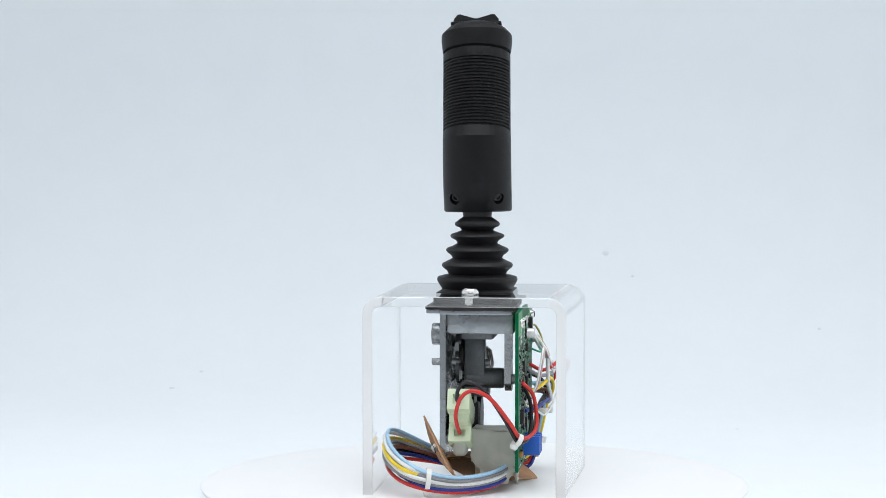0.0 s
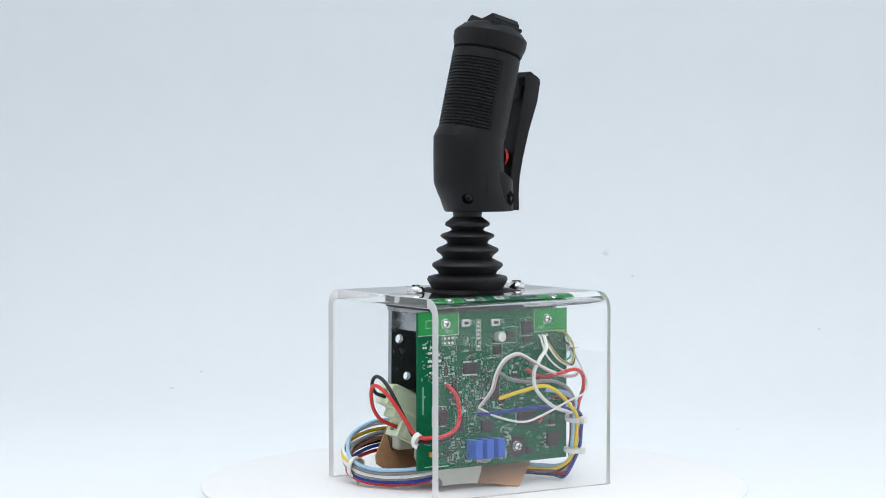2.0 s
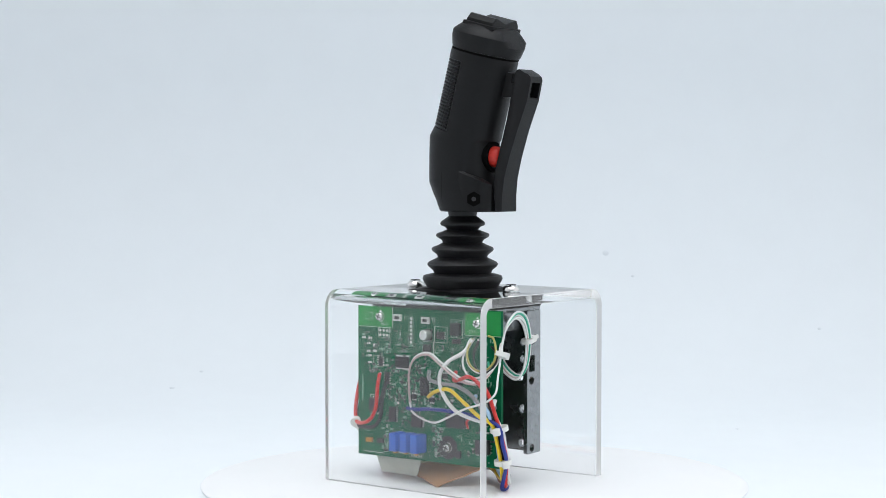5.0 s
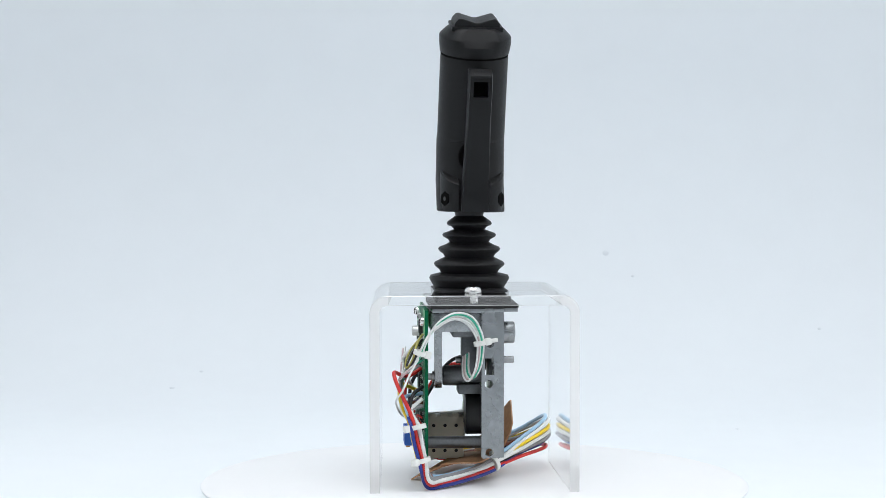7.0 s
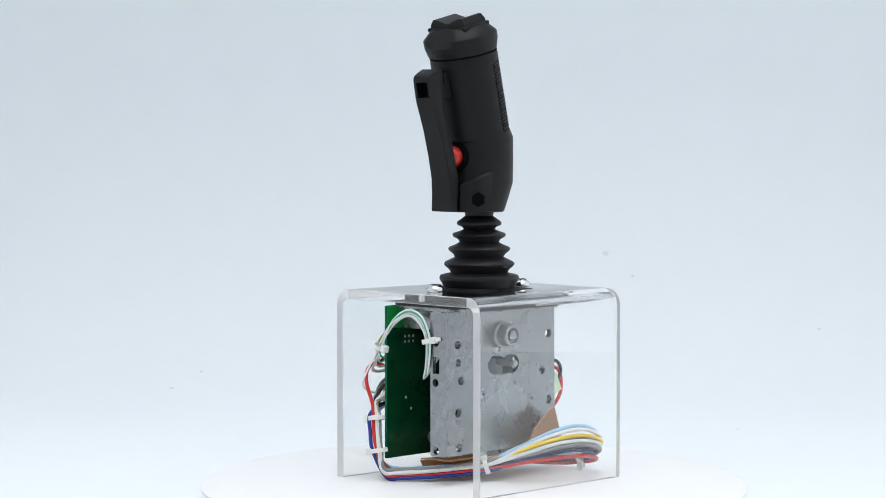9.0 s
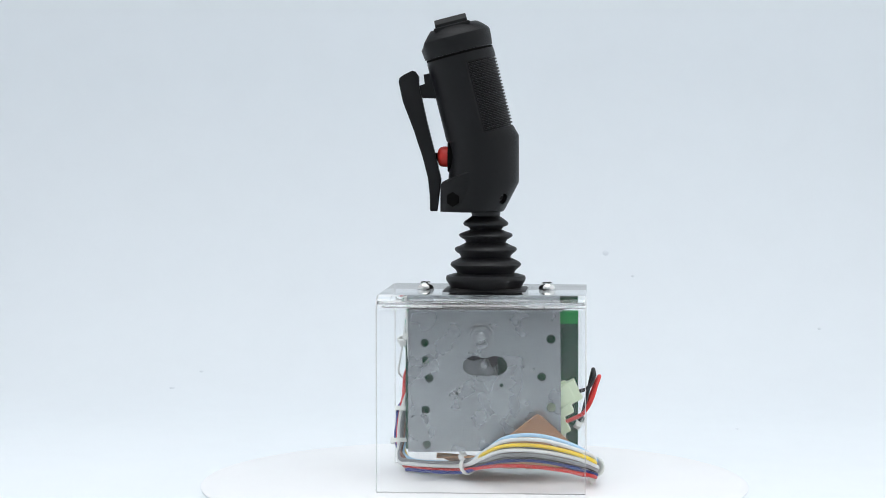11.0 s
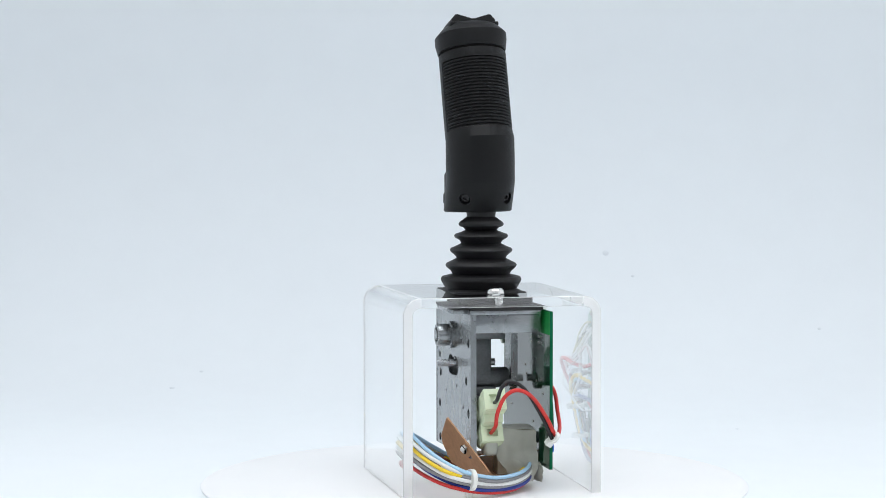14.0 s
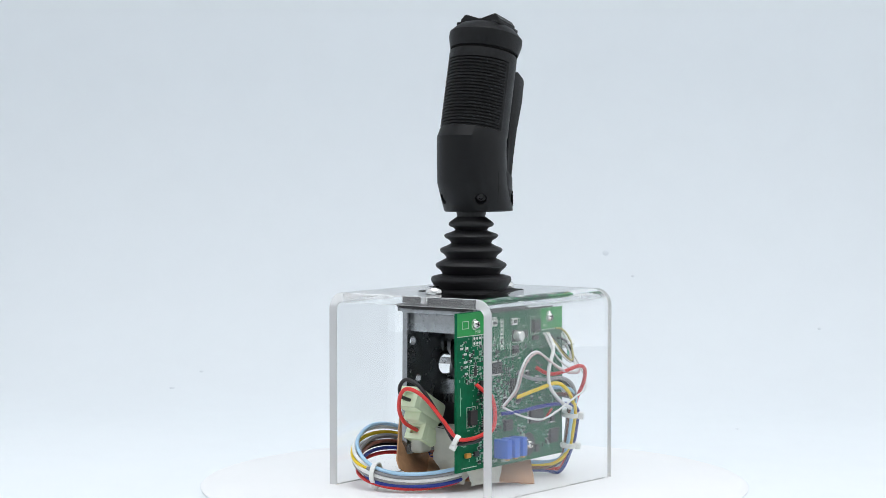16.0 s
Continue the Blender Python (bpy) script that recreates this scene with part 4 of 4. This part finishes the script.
def make_wires(j):
    front = {
        "white": [(24.3, -31.0, 82.0), (21.9, -36.0, 75.6), (14.5, -40.0, 70.4), (9.6, -41.0, 62.8), (11.4, -41.0, 53.5), (21.0, -42.0, 44.4), (33.3, -40.0, 40.0)],
        "grey": [(-6.0, -30.5, 63.2), (-1.6, -36.0, 59.4), (10.2, -40.0, 58.0), (21.0, -42.0, 58.0), (31.7, -42.0, 53.7), (38.5, -40.0, 45.7)],
        "red": [(12.6, -30.5, 63.9), (16.3, -37.0, 60.2), (24.0, -42.0, 61.4), (33.2, -46.0, 64.0), (39.3, -46.0, 61.3), (42.8, -43.0, 53.9), (43.2, -38.0, 43.4)],
        "yellow": [(-6.7, -30.5, 48.8), (4.0, -38.0, 53.1), (16.4, -42.0, 55.5), (26.2, -43.0, 50.4), (34.8, -41.0, 43.2)],
        "blue": [(-21.6, -30.5, 41.3), (-11.5, -36.0, 41.9), (0.9, -39.0, 43.3), (16.4, -41.0, 43.6), (31.8, -40.0, 42.1)],
        "light_blue": [(26.3, -30.5, 51.6), (33.3, -40.0, 50.4), (39.5, -40.0, 45.1)],
        "brown": [(30.0, -30.5, 47.0), (35.0, -38.0, 47.0), (40.0, -39.0, 43.0)],
        "black": [(33.0, -30.5, 56.0), (37.0, -36.0, 52.0), (41.0, -38.0, 44.0)],
    }
    # order in the bundle: height and side, from -1 to 1
    order = {"light_blue": (1.0, -0.2), "white": (0.74, 0.8), "yellow": (0.42, 0.95), "grey": (0.2, -0.6), "brown": (-0.15, -0.9), "black": (-0.35, 0.1), "blue": (-0.62, -0.9), "red": (-0.95, -0.1)}
    rnd = random.Random(11)
    extra = [("white", (0.08, 0.9)), ("grey", (-0.22, 0.8))]
    jobs = [(c, front[c], order[c], False) for c in order] + [(c, [(38.0, -31.0, 50.0 - 4 * k), (41.0, -37.0, 44.0)], o, True) for k, (c, o) in enumerate(extra)]
    for colour, start, (hv, sv), again in jobs:
        pts = list(start)
        for i, (p, up, side) in enumerate(HARNESS):
            a, b = Vector(HARNESS[max(i - 1, 0)][0]), Vector(HARNESS[min(i + 1, len(HARNESS) - 1)][0])
            d = (b - a).normalized()
            if abs(d.z) > 0.75:
                u, s = Vector((-1, 0, 0)), Vector((0, 1, 0))
            else:
                s = d.cross(Vector((0, 0, 1))).normalized()
                u = Vector((0, 0, 1))
            if i < 4:
                hq, sq = DOWN_BOARD.get(colour, (hv, -abs(sv)))
            elif i < 7:
                hq, sq = NEAR_BOARD.get(colour, (hv, -abs(sv)))
            else:
                hq, sq = AFTER_LOOP.get(colour, (hv, sv)) if i > 11 and not again else (hv, sv)
            q = Vector(p) + u * (up * hq) + s * (side * sq) + Vector((rnd.uniform(-0.4, 0.4), rnd.uniform(-0.4, 0.4), rnd.uniform(-0.3, 0.3)))
            q.z = max(q.z, 1.4)
            pts.append(q)
        part("wire", tube(pts, 1.06, n=10, step=6), WIRE[colour], j, colour.replace("_", " ") + " insulated wire", smooth=60)
    # thin signal wires that arch over the end of the bracket
    arch = [(41.6, -33.0, 72.0), (40.8, -29.5, 80.0), (39.8, -24.0, 89.0), (38.8, -14.0, 95.0), (37.8, -5.0, 92.5), (37.0, 0.2, 84.0), (36.6, 1.0, 76.0), (36.0, -0.5, 66.0), (34.0, -4.0, 60.0), (28.0, -6.5, 63.0), (20.0, -6.0, 72.0)]
    starts = [[(23.4, -30.5, 82.6), (24.3, -36.0, 75.6), (28.6, -39.0, 68.8), (36.3, -39.0, 65.7)], [(27.4, -30.5, 82.0), (28.3, -36.0, 74.7), (33.3, -39.0, 67.9), (38.5, -38.0, 66.6)],
              [(21.9, -30.5, 82.0), (22.2, -37.0, 70.8), (30.2, -41.0, 63.2), (38.5, -40.0, 64.3)], [(-20.0, -30.5, 45.3), (-16.1, -36.0, 54.4), (-14.2, -38.0, 63.9), (-9.0, -39.0, 71.5), (0.3, -39.0, 74.3), (9.6, -40.0, 69.8), (19.4, -41.0, 64.4), (30.2, -42.0, 60.8), (38.5, -42.0, 62.1)],
              [(-19.6, -30.8, 45.0), (-15.4, -37.0, 54.4), (-13.4, -39.0, 63.9), (-8.6, -40.0, 70.8), (0.3, -40.0, 73.4), (9.2, -41.0, 68.9), (19.0, -42.0, 63.4), (29.8, -43.0, 59.9), (38.5, -43.0, 61.2)]]
    for k, (colour, st) in enumerate(zip(("white", "green", "white", "white", "pink"), starts)):
        off = (-2.0, 1.0, 0.0, 2.0, -1.0)[k]
        body = [Vector(q) + Vector((0.6 * (k % 2), off * (0.35 if i < 4 else 0.8), off * 0.9 if 1 < i < 5 else off * 0.55)) for i, q in enumerate(arch)]
        lead = [(33.0, -30.5, 70.5), (37.5, -35.0, 68.6)] if colour == "green" else st
        part("signal_wire", tube(lead + body, 0.58, n=8, step=6), WIRE[colour], j, "thin " + colour + " signal wire", smooth=60)
    for colour, st in (("olive", [(24.0, -30.5, 82.8), (25.0, -36.4, 76.0), (29.4, -39.6, 69.4), (36.6, -39.4, 66.6), (41.2, -36.4, 71.6), (41.0, -34.5, 78.5), (37.5, -32.0, 83.6), (33.0, -30.4, 84.6)]),
                       ("black", [(28.0, -30.5, 81.6), (29.0, -36.0, 74.2), (34.0, -39.4, 67.2), (39.0, -38.4, 66.2), (42.0, -35.4, 71.6), (39.4, -33.0, 77.0), (35.0, -30.4, 79.0)])):
        part("signal_wire", tube(st, 0.62, n=8), WIRE[colour], j, "thin " + colour + " signal wire", smooth=60)
    part("signal_wire", tube([(-20.0, -30.5, 44.7), (-11.5, -37.0, 39.6), (4.0, -40.0, 36.3), (17.0, -43.0, 40.5), (30.2, -45.0, 46.3), (41.5, -45.0, 50.1), (46.4, -42.0, 55.3), (45.4, -38.5, 63.0), (43.6, -34.0, 71.5), (42.4, -31.0, 79.0), (40.8, -25.2, 88.0), (39.6, -15.0, 93.6), (38.6, -6.0, 91.6), (37.6, -0.6, 84.0)], 0.6, n=8), WIRE["white"], j, "thin white signal wire", smooth=60)
    part("signal_wire", tube([(21.0, -30.5, 33.6), (21.9, -33.0, 37.2), (25.0, -33.0, 39.3), (27.0, -30.5, 38.0)], 0.62, n=8), WIRE["red"], j, "thin red signal wire", smooth=60)
    # red and black supply pair at the other end of the board
    part("supply_wire", tube([(-41.8, -30.5, 59.3), (-38.8, -36.0, 52.7), (-38.4, -38.0, 41.5), (-42.4, -38.0, 34.4), (-51.0, -35.0, 31.2), (-59.3, -30.5, 31.8), (-64.0, -25.0, 41.0), (-68.5, -15.5, 53.5), (-70.5, -6.5, 57.8), (-69.0, 0.0, 54.0), (-66.0, 3.2, 45.0), (-62.0, 3.0, 38.5), (-57.0, 2.8, 35.5), (-48.0, 2.8, 31.5)], 1.08, n=10), WIRE["red"], j, "red insulated supply wire", smooth=60)
    part("supply_wire", tube([(-36.0, -30.5, 57.0), (-36.5, -34.5, 48.0), (-37.5, -35.0, 36.0), (-43.0, -34.0, 29.8), (-52.0, -32.6, 28.6), (-59.0, -29.0, 29.6), (-62.5, -23.0, 41.0), (-66.0, -12.0, 57.5), (-67.0, -3.0, 62.2), (-67.5, 1.5, 58.5), (-65.0, 2.8, 53.0), (-60.0, 2.6, 50.6), (-52.0, 2.6, 48.5)], 1.05, n=10), WIRE["black"], j, "black insulated supply wire", smooth=60)
    cable_tie(j, -59.5, -30.0, 30.6, 2.4, (-0.4, 0.9, 0.5), 150, 0)
    cable_tie(j, -67.6, 18.0, 10.0, 5.0, (0.2, -1, -0.1), 190, 5)
    cable_tie(j, 43.0, -32.5, 75.5, 2.6, (0.1, 0.3, 1), 200, 0)
    cable_tie(j, 43.0, -34.0, 35.0, 4.2, (0.1, 0.2, -1), 130, 0)
    cable_tie(j, 43.8, -31.5, 17.0, 4.0, (0, 0.2, -1), 130, 0)
    cable_tie(j, 3.0, 10.5, 8.8, 4.0, (-0.6, 0.75, 0.3), 20, 6)
    cable_tie(j, 36.8, 0.6, 80.0, 2.6, (0, 0.2, -1), 0, 4)
    cable_tie(j, -46.0, 16.4, 23.6, 1.4, (0.6, 0.5, 0.5), 40, 7)


def motions():
    rows = []
    for i in range(0, 65):
        t = i * 0.25
        rows.append((t, pose(0, 0, 0, 0, 0, 83.42 - 24.3295 * t)))
    for thing in (turntable, stand, joystick):
        walk(thing, rows)


def flatten(thing):
    """Keeps the tree at thing, part and sub-part: deeper pieces move up to the part they belong to."""
    def depth(o):
        return 0 if o is thing else 1 + depth(o.parent)
    for o in sorted(thing.children_recursive, key=depth, reverse=True):
        while depth(o) > 2:
            up = o.parent
            o.matrix_basis = up.matrix_basis @ o.matrix_basis
            o.parent = up.parent


setting()
turntable = make_turntable()
stand = make_stand()
joystick = new("joystick")
tagged(joystick, "black industrial joystick with bracket, circuit board and wires", "joystick")
make_handle(joystick)
make_boot(joystick)
make_frame(joystick)
make_gimbal(joystick)
make_board(joystick)
make_card(joystick)
make_connector(joystick)
make_wires(joystick)
flatten(joystick)
flatten(stand)
motions()
